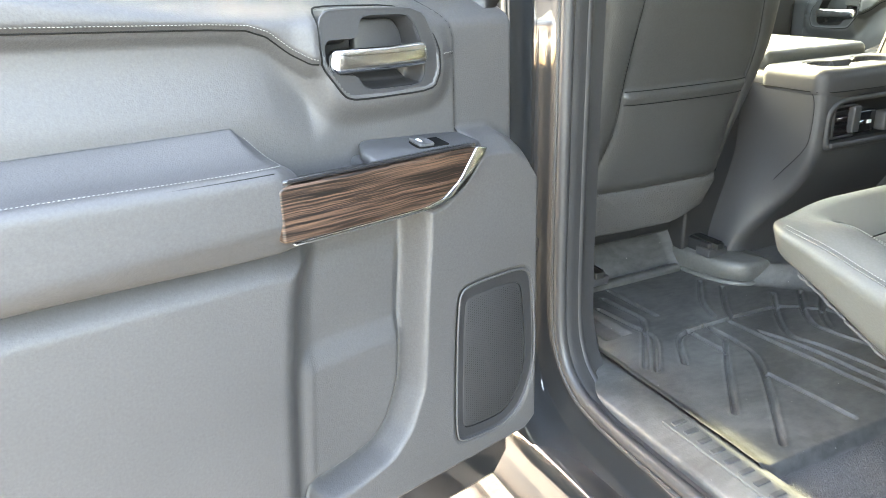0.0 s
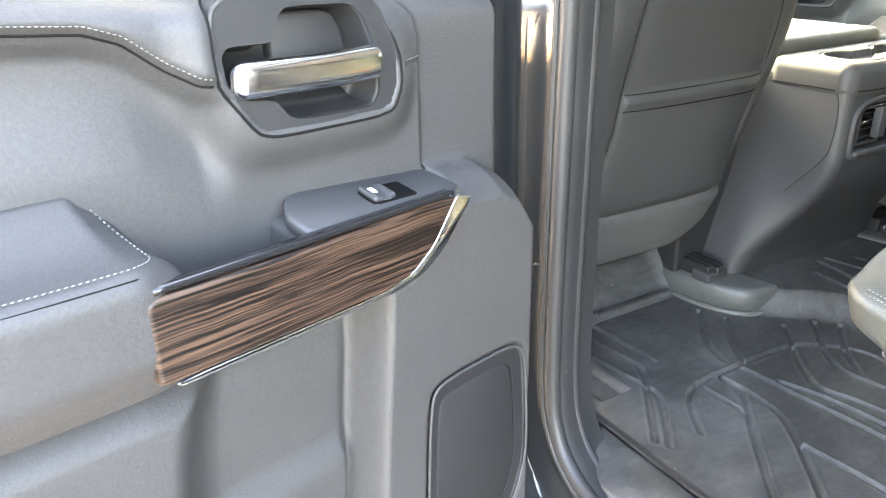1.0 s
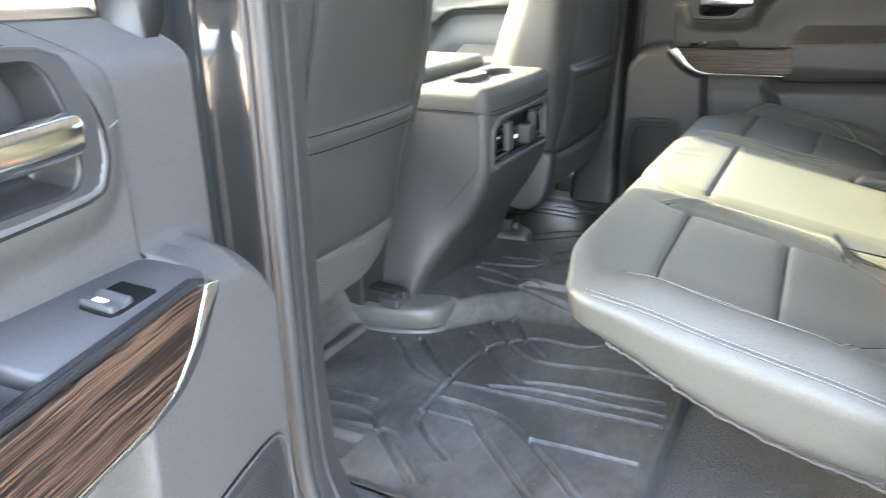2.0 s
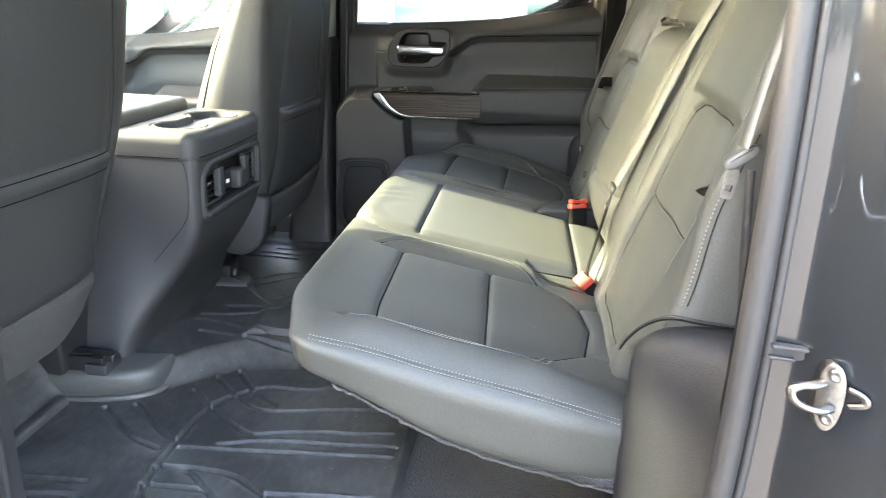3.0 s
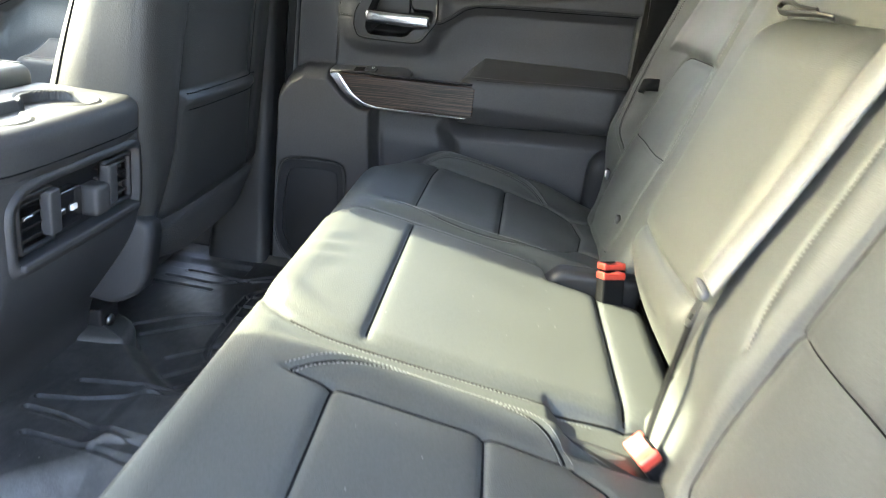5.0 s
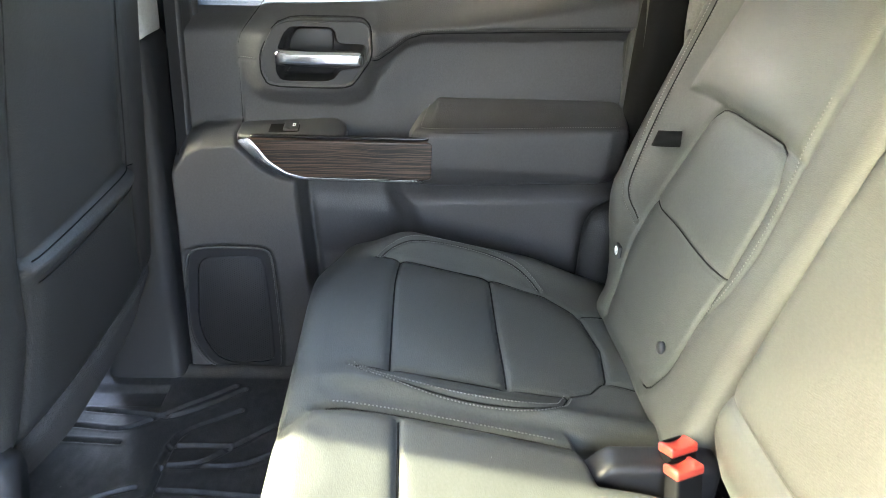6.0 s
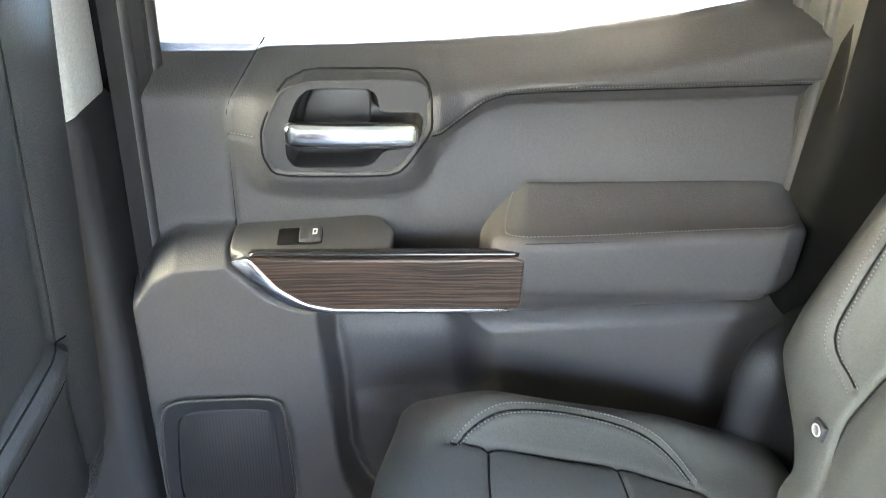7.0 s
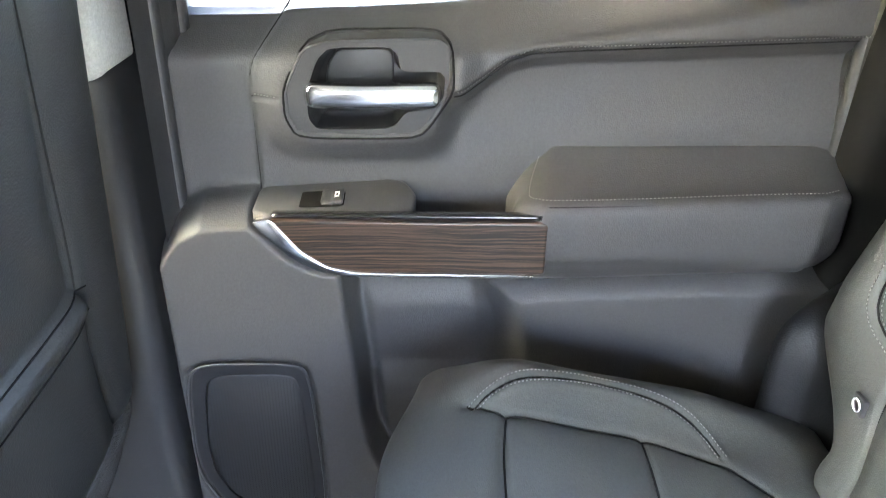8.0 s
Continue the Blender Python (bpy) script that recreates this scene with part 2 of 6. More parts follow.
def outline_distance(u, v, poly):
    """Signed distance to a closed outline: negative inside."""
    p = np.array(poly, float)
    u, v = np.asarray(u, float), np.asarray(v, float)
    best, inside = np.full(u.shape, 1e9), np.zeros(u.shape, bool)
    for a, b in zip(p, np.roll(p, -1, 0)):
        e = b - a
        t = np.clip(((u - a[0]) * e[0] + (v - a[1]) * e[1]) / max(e @ e, 1e-12), 0, 1)
        best = np.minimum(best, (u - a[0] - t * e[0]) ** 2 + (v - a[1] - t * e[1]) ** 2)
        cross = (a[1] > v) != (b[1] > v)
        with np.errstate(divide="ignore", invalid="ignore"):
            inside ^= cross & (u < (b[0] - a[0]) * (v - a[1]) / (b[1] - a[1] + 1e-15) + a[0])
    return np.where(inside, -1, 1) * np.sqrt(best)


def line_distance(u, v, line):
    p = np.array(line, float)
    u, v = np.asarray(u, float), np.asarray(v, float)
    best = np.full(u.shape, 1e9)
    for a, b in zip(p[:-1], p[1:]):
        e = b - a
        t = np.clip(((u - a[0]) * e[0] + (v - a[1]) * e[1]) / max(e @ e, 1e-12), 0, 1)
        best = np.minimum(best, (u - a[0] - t * e[0]) ** 2 + (v - a[1] - t * e[1]) ** 2)
    return np.sqrt(best)


def sheet(grid):
    """Quads over a grid of points, shape (rows, columns, 3)."""
    r, c = grid.shape[:2]
    k = np.arange(r * c).reshape(r, c)
    faces = np.stack([k[:-1, :-1], k[:-1, 1:], k[1:, 1:], k[1:, :-1]], -1).reshape(-1, 4)
    return grid.reshape(-1, 3).tolist(), faces.tolist()


def slab(poly, back, front, bevel=0.003, place=None, rings=2):
    """A flat plate with a rounded front edge: outline in (u, v), depth along w."""
    p = np.array(poly, float)
    area = 0.5 * np.sum(p[:, 0] * np.roll(p[:, 1], -1) - np.roll(p[:, 0], -1) * p[:, 1])
    if area < 0:
        p = p[::-1]
    e = np.roll(p, -1, 0) - np.roll(p, 1, 0)
    nrm = np.stack([e[:, 1], -e[:, 0]], 1)
    nrm /= np.maximum(np.linalg.norm(nrm, axis=1, keepdims=True), 1e-9)
    loops = [(p, back)]
    sgn = 1 if front > back else -1
    for k in range(rings + 1):
        a = k / rings * math.pi / 2
        loops.append((p - nrm * bevel * (1 - math.cos(a)), front - sgn * bevel * (1 - math.sin(a))))
    verts = [(*q, w) for loop, w in loops for q in loop]
    n = len(p)
    faces = []
    for j in range(len(loops) - 1):
        for i in range(n):
            faces.append((j * n + i, j * n + (i + 1) % n, (j + 1) * n + (i + 1) % n, (j + 1) * n + i))
    faces.append(tuple(range((len(loops) - 1) * n, len(loops) * n)))
    faces.append(tuple(reversed(range(n))))
    if sgn < 0:
        faces = [tuple(reversed(f)) for f in faces]
    geo = (verts, faces)
    return moved(geo, place) if place else geo


def softbox(lo, hi, r=0.02, step=0.03, deform=None):
    """A box with rounded edges and enough points to be bent by deform(points, normals)."""
    lo, hi = np.array(lo, float), np.array(hi, float)
    r = min(r, 0.499 * float((hi - lo).min()))
    verts, faces, seen = [], [], {}
    steps = step if isinstance(step, tuple) else (step,) * 3
    counts = [max(3, int(math.ceil((hi[a] - lo[a]) / steps[a]))) + 3 for a in range(3)]
    ticks = []
    for a in range(3):
        inner = np.linspace(lo[a] + r, hi[a] - r, counts[a] - 3)
        ticks.append(np.concatenate([[lo[a], lo[a] + r * 0.3, lo[a] + r * 0.65], inner, [hi[a] - r * 0.65, hi[a] - r * 0.3, hi[a]]]))

    def at(i, j, k):
        key = (i, j, k)
        if key not in seen:
            seen[key] = len(verts)
            verts.append((ticks[0][i], ticks[1][j], ticks[2][k]))
        return seen[key]

    top = [len(t) - 1 for t in ticks]
    for a, b, c in ((0, 1, 2), (1, 2, 0), (2, 0, 1)):
        for side in (0, top[c]):
            for i in range(top[a]):
                for j in range(top[b]):
                    quad = []
                    for di, dj in ((0, 0), (1, 0), (1, 1), (0, 1)):
                        idx = [0, 0, 0]
                        idx[a], idx[b], idx[c] = i + di, j + dj, side
                        quad.append(at(*idx))
                    faces.append(tuple(quad if side else reversed(quad)))
    p = np.array(verts)
    q = np.clip(p, lo + r, hi - r)
    d = p - q
    length = np.linalg.norm(d, axis=1, keepdims=True)
    nrm = d / np.maximum(length, 1e-9)
    p = q + nrm * r
    if deform:
        p = deform(p, nrm)
    return p.tolist(), faces


def tube(points, radius=0.003, sides=8, closed=False, flat=1.0):
    """A round bar along points; flat squashes it in its second direction."""
    p = np.array(points, float)
    n = len(p)
    t = np.roll(p, -1, 0) - np.roll(p, 1, 0) if closed else np.gradient(p, axis=0)
    t /= np.maximum(np.linalg.norm(t, axis=1, keepdims=True), 1e-9)
    up = np.array((0.0, 0.0, 1.0)) if abs(t[0][2]) < 0.9 else np.array((1.0, 0.0, 0.0))
    verts, faces = [], []
    for i in range(n):
        side = np.cross(t[i], up)
        side /= max(np.linalg.norm(side), 1e-9)
        up = np.cross(side, t[i])
        for k in range(sides):
            a = 2 * math.pi * k / sides
            verts.append(p[i] + radius * (math.cos(a) * side + flat * math.sin(a) * up))
    for i in range(n if closed else n - 1):
        for k in range(sides):
            a, b = i * sides + k, i * sides + (k + 1) % sides
            c, d = ((i + 1) % n) * sides + (k + 1) % sides, ((i + 1) % n) * sides + k
            faces.append((a, d, c, b))
    if not closed:
        faces.append(tuple(range(sides)))
        faces.append(tuple(reversed(range((n - 1) * sides, n * sides))))
    return [tuple(v) for v in verts], faces


def ribbon(points, across, width, thick=0.0015):
    """A strap: a flat band along points, its breadth along the vector across."""
    p = np.array(points, float)
    t = np.gradient(p, axis=0)
    t /= np.linalg.norm(t, axis=1, keepdims=True)
    verts, faces = [], []
    for i in range(len(p)):
        s = np.array(across[i] if np.ndim(across) > 1 else across, float)
        s = s - t[i] * (s @ t[i])
        s /= np.linalg.norm(s)
        up = np.cross(s, t[i])
        for a, b in ((-1, -1), (1, -1), (1, 1), (-1, 1)):
            verts.append(tuple(p[i] + s * a * width / 2 + up * b * thick / 2))
    for i in range(len(p) - 1):
        for k in range(4):
            faces.append((i * 4 + k, i * 4 + (k + 1) % 4, i * 4 + 4 + (k + 1) % 4, i * 4 + 4 + k))
    faces += [(3, 2, 1, 0), tuple(len(verts) - 4 + k for k in range(4))]
    return verts, faces


def spaced(points, gap):
    """Points at even steps along a polyline, with their directions."""
    p = np.array(points, float)
    seg = np.linalg.norm(np.diff(p, axis=0), axis=1)
    run = np.r_[0, np.cumsum(seg)]
    at = np.arange(gap / 2, run[-1], gap)
    out = np.stack([np.interp(at, run, p[:, k]) for k in range(p.shape[1])], 1)
    ahead = np.stack([np.interp(np.minimum(at + gap * 0.3, run[-1]), run, p[:, k]) for k in range(p.shape[1])], 1)
    behind = np.stack([np.interp(np.maximum(at - gap * 0.3, 0), run, p[:, k]) for k in range(p.shape[1])], 1)
    return out, behind, ahead


def stitches(points, gap=0.0055, radius=0.0007, lift=(0, 0, 0), fine=0.8):
    """A row of short thread stitches along a line in space."""
    _, a, b = spaced(points, gap * fine)
    radius = radius * fine
    verts, faces = [], []
    up = np.array(lift, float)
    for s, e in zip(a + up, b + up):
        d = (e - s) / max(np.linalg.norm(e - s), 1e-9)
        side = np.cross(d, (0.31, 0.52, 0.79))
        side /= np.linalg.norm(side)
        top = np.cross(side, d)
        k = len(verts)
        ring = [side, top, -side, -top]
        one, two = s + (e - s) * 0.18, s + (e - s) * 0.86
        verts += [tuple(s)] + [tuple(one + r * radius * 0.9) for r in ring] + [tuple(two + r * radius * 0.9) for r in ring] + [tuple(e)]
        for i in range(4):
            j = (i + 1) % 4
            faces += [(k, k + 1 + j, k + 1 + i), (k + 1 + i, k + 1 + j, k + 5 + j, k + 5 + i), (k + 9, k + 5 + i, k + 5 + j)]
    return verts, faces


def lathe(profile, sides=20, axis="z", at=(0, 0, 0)):
    """A turned shape from (radius, height) pairs."""
    verts, faces = [], []
    for r, h in profile:
        for k in range(sides):
            a = 2 * math.pi * k / sides
            x, y, z = r * math.cos(a), r * math.sin(a), h
            if axis == "x":
                x, y, z = z, x, y
            if axis == "y":
                x, y, z = y, z, x
            verts.append((x + at[0], y + at[1], z + at[2]))
    for j in range(len(profile) - 1):
        for k in range(sides):
            faces.append((j * sides + k, j * sides + (k + 1) % sides, (j + 1) * sides + (k + 1) % sides, (j + 1) * sides + k))
    faces.append(tuple(reversed(range(sides))))
    faces.append(tuple(range((len(profile) - 1) * sides, len(profile) * sides)))
    return verts, faces


def curve_y(pts):
    """A function from (u, v) pairs: v at u, straight between."""
    q = sorted(pts)
    return lambda u: np.interp(u, [a for a, _ in q], [b for _, b in q])


# ---- rear doors ----
XD = 0.84  # the door's inner skin, from the truck's middle
SILL = curve_y([(0.36, 0.745), (0.2, 0.750), (0.085, 0.755), (-0.04, 0.764), (-0.169, 0.777), (-0.33, 0.806), (-0.474, 0.838), (-0.52, 0.850)])
SEAM = curve_y([(0.0, 0.684), (-0.03, 0.688), (-0.052, 0.702), (-0.08, 0.724), (-0.105, 0.733), (-0.15, 0.737), (-0.48, 0.755)])
BEZEL = rounded([(0.143, 0.746), (0.0, 0.752), (-0.015, 0.742), (-0.018, 0.692), (0.014, 0.645), (0.032, 0.639), (0.158, 0.637), (0.170, 0.660), (0.1705, 0.692)], 2, share=0.16)
POD = rounded([(0.365, -0.05), (0.356, 0.44), (0.345, 0.497), (0.312, 0.548), (0.275, 0.568), (0.2135, 0.572), (0.2115, 0.549), (0.168, 0.505), (0.138, 0.488), (0.103, 0.484), (0.101, 0.44), (0.086, 0.30), (0.078, 0.205), (0.052, 0.145), (0.018, 0.112), (-0.035, 0.098), (-0.10, 0.090), (-0.11, -0.05)], 2, share=0.12)
POD_TOP = curve_y([(0.10, 0.568), (0.213, 0.566), (0.275, 0.562), (0.305, 0.545), (0.335, 0.503), (0.36, 0.455)])
PLATE = rounded([(0.2125, -0.008), (0.2125, 0.064), (0.026, 0.064), (0.021, 0.030), (0.036, 0.004), (0.066, -0.008)], 2, share=0.14)
LOWER = rounded([(-0.070, 0.462), (-0.6, 0.486), (-0.6, -0.05), (-0.135, -0.05), (-0.118, 0.15), (-0.104, 0.30), (-0.090, 0.40)], 2, share=0.12)

STRIP = rounded([(0.211, 0.5525), (0.187, 0.5585), (0.154, 0.517), (0.125, 0.498), (0.09, 0.4915), (-0.118, 0.4968), (-0.112, 0.4915), (0.10, 0.4855), (0.138, 0.4915), (0.168, 0.508)], 2, share=0.12)
SPEAKER = rounded([(0.296, 0.339), (0.180, 0.341), (0.160, 0.326), (0.148, 0.085), (0.163, 0.067), (0.255, 0.060), (0.300, 0.085), (0.330, 0.155), (0.321, 0.318)], 3, share=0.2)
SPEAKER_IN = rounded([(0.284, 0.318), (0.190, 0.321), (0.174, 0.309), (0.164, 0.098), (0.175, 0.084), (0.252, 0.078), (0.286, 0.098), (0.312, 0.16), (0.302, 0.300)], 3, share=0.2)
RECESS = rounded([(0.118, 0.739), (0.052, 0.741), (0.043, 0.733), (0.039, 0.714), (-0.004, 0.715), (-0.010, 0.708), (-0.008, 0.684), (0.004, 0.672), (0.034, 0.668), (0.046, 0.652), (0.060, 0.647), (0.136, 0.645), (0.146, 0.658), (0.146, 0.690), (0.132, 0.726)], 2, share=0.15)


def trim_bow(u):
    """The trim's face comes further into the cab towards the rear."""
    return 0.068 + 0.016 * np.clip((0.212 - u) / 0.342, 0, 1)


def skin_depth(u, v):
    """How far the door's inner skin stands into the cab, at (forward, up)."""
    w = np.zeros_like(u)
    above = v - SEAM(u)
    behind = ease(u, 0.0, -0.03)
    w = w + behind * (0.011 * ease(above, -0.002, 0.010) - 0.014 * ease(above, -0.11, -0.03) * (above < 0) * (1 - ease(above, -0.02, 0)))
    near_bezel = outline_distance(u, v, BEZEL)
    w = w + 0.016 * ease(near_bezel, 0.042, 0.002) * (1 - 0.4 * ease(v, 0.66, 0.74))
    w = w - 0.045 * ease(near_bezel, -0.004, -0.009)
    plate = u - np.interp(v, [0.55, 0.70, 0.72, 0.79], [0.211, 0.212, 0.206, 0.163])
    w = w - 0.006 * ease(plate, -0.002, 0.004) - 0.003 * np.exp(-((plate / 0.0018) ** 2))
    seam_front = (u > 0.179) & (u < 0.212)
    w = w - seam_front * 0.003 * np.exp(-(((v - 0.678) / 0.002) ** 2))
    pod = outline_distance(u, v, POD)
    crown = np.minimum(0.056 * ease(pod, 0.006, -0.014), 0.056 * np.sqrt(np.clip((POD_TOP(u) - v) / 0.030, 0, 1)))
    w = np.maximum(w, crown + w * ease(pod, -0.01, 0.006))
    lower = outline_distance(u, v, LOWER)
    w = np.maximum(w, 0.050 * ease(lower, 0.034, -0.030) + w * ease(lower, -0.02, 0.03))
    pocket = (1 - ease(pod, 0.02, 0.0)) * (1 - ease(lower, 0.03, 0.0))
    w = w + pocket * (0.007 * ease(v, 0.440, 0.400) * (u < 0.12) + 0.016 * ease(v, 0.32, 0.275))
    speaker = outline_distance(u, v, SPEAKER)
    w = w - 0.006 * ease(np.abs(speaker), 0.007, 0.0) - 0.016 * ease(speaker, -0.001, -0.009)
    w = w - 0.075 * ease(v - SILL(u), -0.045, 0.016) ** 2
    return w


def stand(side, x0=XD):
    """From (forward, up, inward) to the place of a shut door on that side."""
    return lambda u, v, w: (side * (x0 - w), u, v)


def sided(geo, side, x0=XD):
    out = moved(geo, stand(side, x0))
    return out if side < 0 else flipped(out)


def panel_grid(side):
    us = np.linspace(-0.505, 0.336, 250)
    ts = np.linspace(0, 1, 230)
    u, t = np.meshgrid(us, ts)
    low = 0.022 + 0.02 * ease(u, 0.30, 0.34)
    v = low + (SILL(u) + 0.012 - low) * t
    w = skin_depth(u, v)
    rim = np.minimum(np.minimum((u + 0.505) / 0.004, (0.336 - u) / 0.008), (v - low) / 0.008)
    w = w - 0.030 * (1 - np.clip(rim, 0, 1)) ** 2
    grid = np.stack([u, v, w], -1)
    # the padded top runs out to the glass
    ledge = [np.column_stack([us, SILL(us) + dv, np.full_like(us, dw)]) for dv, dw in ((0.0145, -0.082), (0.0135, -0.094), (0.004, -0.102))]
    return sided(sheet(np.concatenate([grid, np.array(ledge)], 0)), side)


def on_skin(line, lift=0.0):
    p = np.array(line, float)
    return np.column_stack([p, skin_depth(p[:, 0], p[:, 1]) + lift])


def bowed_slab(poly, back, front, bevel, bow, side):
    verts, faces = slab(poly, back, front, bevel)
    return sided(([(u, v, w + float(bow(u))) for u, v, w in verts], faces), side)


def armrest_shape(p, n):
    """u, v, w box bent so that the top slopes back up to the skin and both ends are bevelled."""
    u, v, w = p.T
    out = np.clip(w / 0.086, 0, 1)
    high = ease(v, 0.556, 0.583)
    v = v + high * (0.041 * (1 - out) - 0.010 * np.sin(out * math.pi)) - 0.005 * ease(u, -0.125, -0.09) * high + 0.0165 * ease(u, -0.1, -0.48) * (0.35 + 0.65 * out)
    w = w - 0.020 * ease(u, -0.128, -0.088) * (0.35 + 0.65 * high) - 0.016 * ease(v, 0.525, 0.485) - 0.010 * ease(u, -0.44, -0.48)
    u = u - 0.030 * (1 - out) * ease(u, -0.16, -0.09) * high + 0.016 * ease(u, -0.42, -0.48) * (out + ease(v, 0.54, 0.49))
    return np.column_stack([u, v, w])


def wood_face(side):
    """The trim's face as an even grid between its lower and upper edges, rounded over at the rim."""
    us = np.concatenate([[-0.1295], np.linspace(-0.129, -0.118, 6), np.linspace(-0.11, 0.187, 70)])
    ts = np.concatenate([[0, 0], np.linspace(0, 0.1, 5)[1:], np.linspace(0.15, 0.85, 10), np.linspace(0.9, 1, 5)[:-1], [1, 1]])
    u, t = np.meshgrid(us, ts)
    low = np.interp(u, [-0.13, -0.127, -0.122, 0.09, 0.125, 0.155, 0.188], [0.501, 0.498, 0.4965, 0.491, 0.497, 0.516, 0.5565])
    top = np.interp(u, [-0.13, -0.126, -0.121, 0.188], [0.560, 0.565, 0.5665, 0.557])
    v = low + (top - low) * t
    d = np.minimum(np.minimum(v - low, top - v), u + 0.1295)
    w = trim_bow(u) + 0.003 - 0.0035 * (1 - np.clip(d / 0.0035, 0, 1)) ** 2
    w[0], w[-1] = w[0] - 0.02, w[-1] - 0.02
    w[:, 0] = w[:, 0] - 0.02
    return sided(sheet(np.stack([u, v, w], -1)), side)


def truck_door(side, label, m=None, name="rear_door"):
    door = thing(name, label, "car door", "truck doors", m=m)
    part("door_panel", panel_grid(side), SOFT_PANEL, door, "charcoal soft-touch moulded inner panel")
    # armrest
    rest = part("armrest", sided(softbox((-0.490, 0.478, -0.01), (-0.088, 0.585, 0.086), 0.014, 0.008, armrest_shape), side), SOFT_PANEL, door, "padded black leather armrest with pale stitching")
    edge = np.array([(u, 0.585, 0.072) for u in np.linspace(-0.470, -0.112, 70)] + [(-0.112 + 0.014 * math.sin(k / 8 * 1.57), 0.585, 0.072 - 0.014 * (1 - math.cos(k / 8 * 1.57)) - 0.045 * max(0, k - 4) / 8) for k in range(1, 13)])
    edge = armrest_shape(edge, None)
    part("stitching", sided(stitches(edge + (0, 0.0011, 0.0019), 0.0056, 0.0007), side), THREAD, rest)
    # dark tube in place of shade along the armrest seam
    part("seam_shade", sided(tube(edge[:74] + (0, -0.0052, 0.0086), 0.0011, 6), side), SHADE_BLACK, rest)
    # wood trim and chrome
    part("wood_trim", wood_face(side), WOOD, door, "open-pore dark brown wood trim")
    part("chrome_strip", bowed_slab(STRIP, -0.02, 0.0035, 0.0015, trim_bow, side), CHROME, door, "bright satin chrome strip")
    lip = [(u, 0.5600 + 0.0098 * (0.188 - u) / 0.31, float(trim_bow(u)) - 0.006) for u in np.linspace(0.186, -0.122, 40)]
    part("trim_ledge", sided(ribbon(lip, (0, 0.12, 1), 0.014, 0.005), side), GLOSS_BLACK, door, "gloss black top edge of the trim")
    # pull cup
    part("pull_cup_wall", sided(softbox((-0.120, 0.494, 0.050), (0.110, 0.560, 0.064), 0.004, 0.02), side), BLACK_PLASTIC, door)
    part("pull_cup_floor", sided(softbox((-0.125, 0.490, -0.014), (0.115, 0.502, 0.060), 0.004, 0.02), side), BLACK_PLASTIC, door)
    part("pull_cup_end", sided(softbox((0.0225, 0.495, -0.006), (0.105, 0.562, 0.060), 0.010, 0.01), side), HARD_PLASTIC, door)

    # switch plate, level with the top of the trim
    def plate_top(u, w):
        front = 0.5580 + 0.0098 * (0.188 - u) / 0.31
        return front + (0.565 + 0.013 * (0.207 - u) / 0.153 - front) * (1 - min(1.0, max(0.0, w / 0.064)))

    def on_plate(u, w, h):
        return u, plate_top(u, w) + h, w

    plate_geo = moved(slab(PLATE, -0.012, 0.0015, 0.004), on_plate)
    plate_ob = part("switch_plate", sided(plate_geo, side), HARD_PLASTIC, door, "dark grey window switch plate")
    bay = rounded([(0.158, 0.018), (0.112, 0.018), (0.106, 0.022), (0.106, 0.046), (0.112, 0.049), (0.158, 0.049)], 1, share=0.06)
    part("switch_frame", sided(moved(slab(bay, 0.0, 0.0026, 0.001), on_plate), side), HOLE, plate_ob)
    key = softbox((0.107, 0.020, 0.001), (0.133, 0.047, 0.0075), 0.003, 0.004, lambda p, n: np.column_stack([p[:, 0], p[:, 1], p[:, 2] - 0.0025 * np.exp(-(((p[:, 0] - 0.122) / 0.006) ** 2)) * (p[:, 2] > 0.004)]))
    part("switch_key", sided(moved(key, on_plate), side), HARD_PLASTIC, plate_ob, "small window switch with a white mark")
    for lo_u, hi_u, lo_w, hi_w in ((0.1160, 0.1172, 0.029, 0.038), (0.1118, 0.1130, 0.029, 0.038), (0.1118, 0.1172, 0.029, 0.0302), (0.1118, 0.1172, 0.0368, 0.038)):
        part("switch_mark", sided(moved(softbox((lo_u, lo_w, 0.0055), (hi_u, hi_w, 0.0077), 0.0002, 0.01), on_plate), side), WHITE_MARK, plate_ob)
    # release handle
    bez = part("handle_bezel", sided(ring_slab(grown_in(BEZEL, 0.0), RECESS, -0.02, 0.0145, 260), side), BEZEL_GREY, door, "dark grey handle surround with a deep cup", smooth=False)
    deep = outline_cup(RECESS, 0.034, 0.0125)
    part("handle_cup", sided(deep, side), BLACK_PLASTIC, bez)
    part("bezel_edge", sided(tube([(*q, 0.0128) for q in grown_in(BEZEL, 0.0012)], 0.0022, 8, True), side), BEZEL_GREY, bez)
    flap = rounded([(0.112, 0.733), (0.056, 0.735), (0.049, 0.728), (0.049, 0.690), (0.128, 0.690), (0.124, 0.715)], 2, share=0.15)
    part("handle_flap", sided(slab(flap, -0.024, -0.009, 0.003), side), BEZEL_GREY, bez)
    grip = softbox((-0.006, 0.671, 0.004), (0.148, 0.702, 0.026), 0.011, 0.012, lambda p, n: np.column_stack([p[:, 0], p[:, 1] + 0.0015 * ease(p[:, 0], 0.1, 0.0), p[:, 2] + 0.003 * np.sin(np.clip((p[:, 0] + 0.004) / 0.15, 0, 1) * math.pi)]))
    part("release_handle", sided(grip, side), CHROME, bez, "satin chrome pull handle")
    # speaker
    grille = part("speaker_grille", sided(slab(SPEAKER_IN, 0.02, 0.0505, 0.004), side), GRILLE, door, "black perforated speaker grille")
    ring = [(*q, 0.0555) for q in np.vstack([SPEAKER, SPEAKER[:1]])]
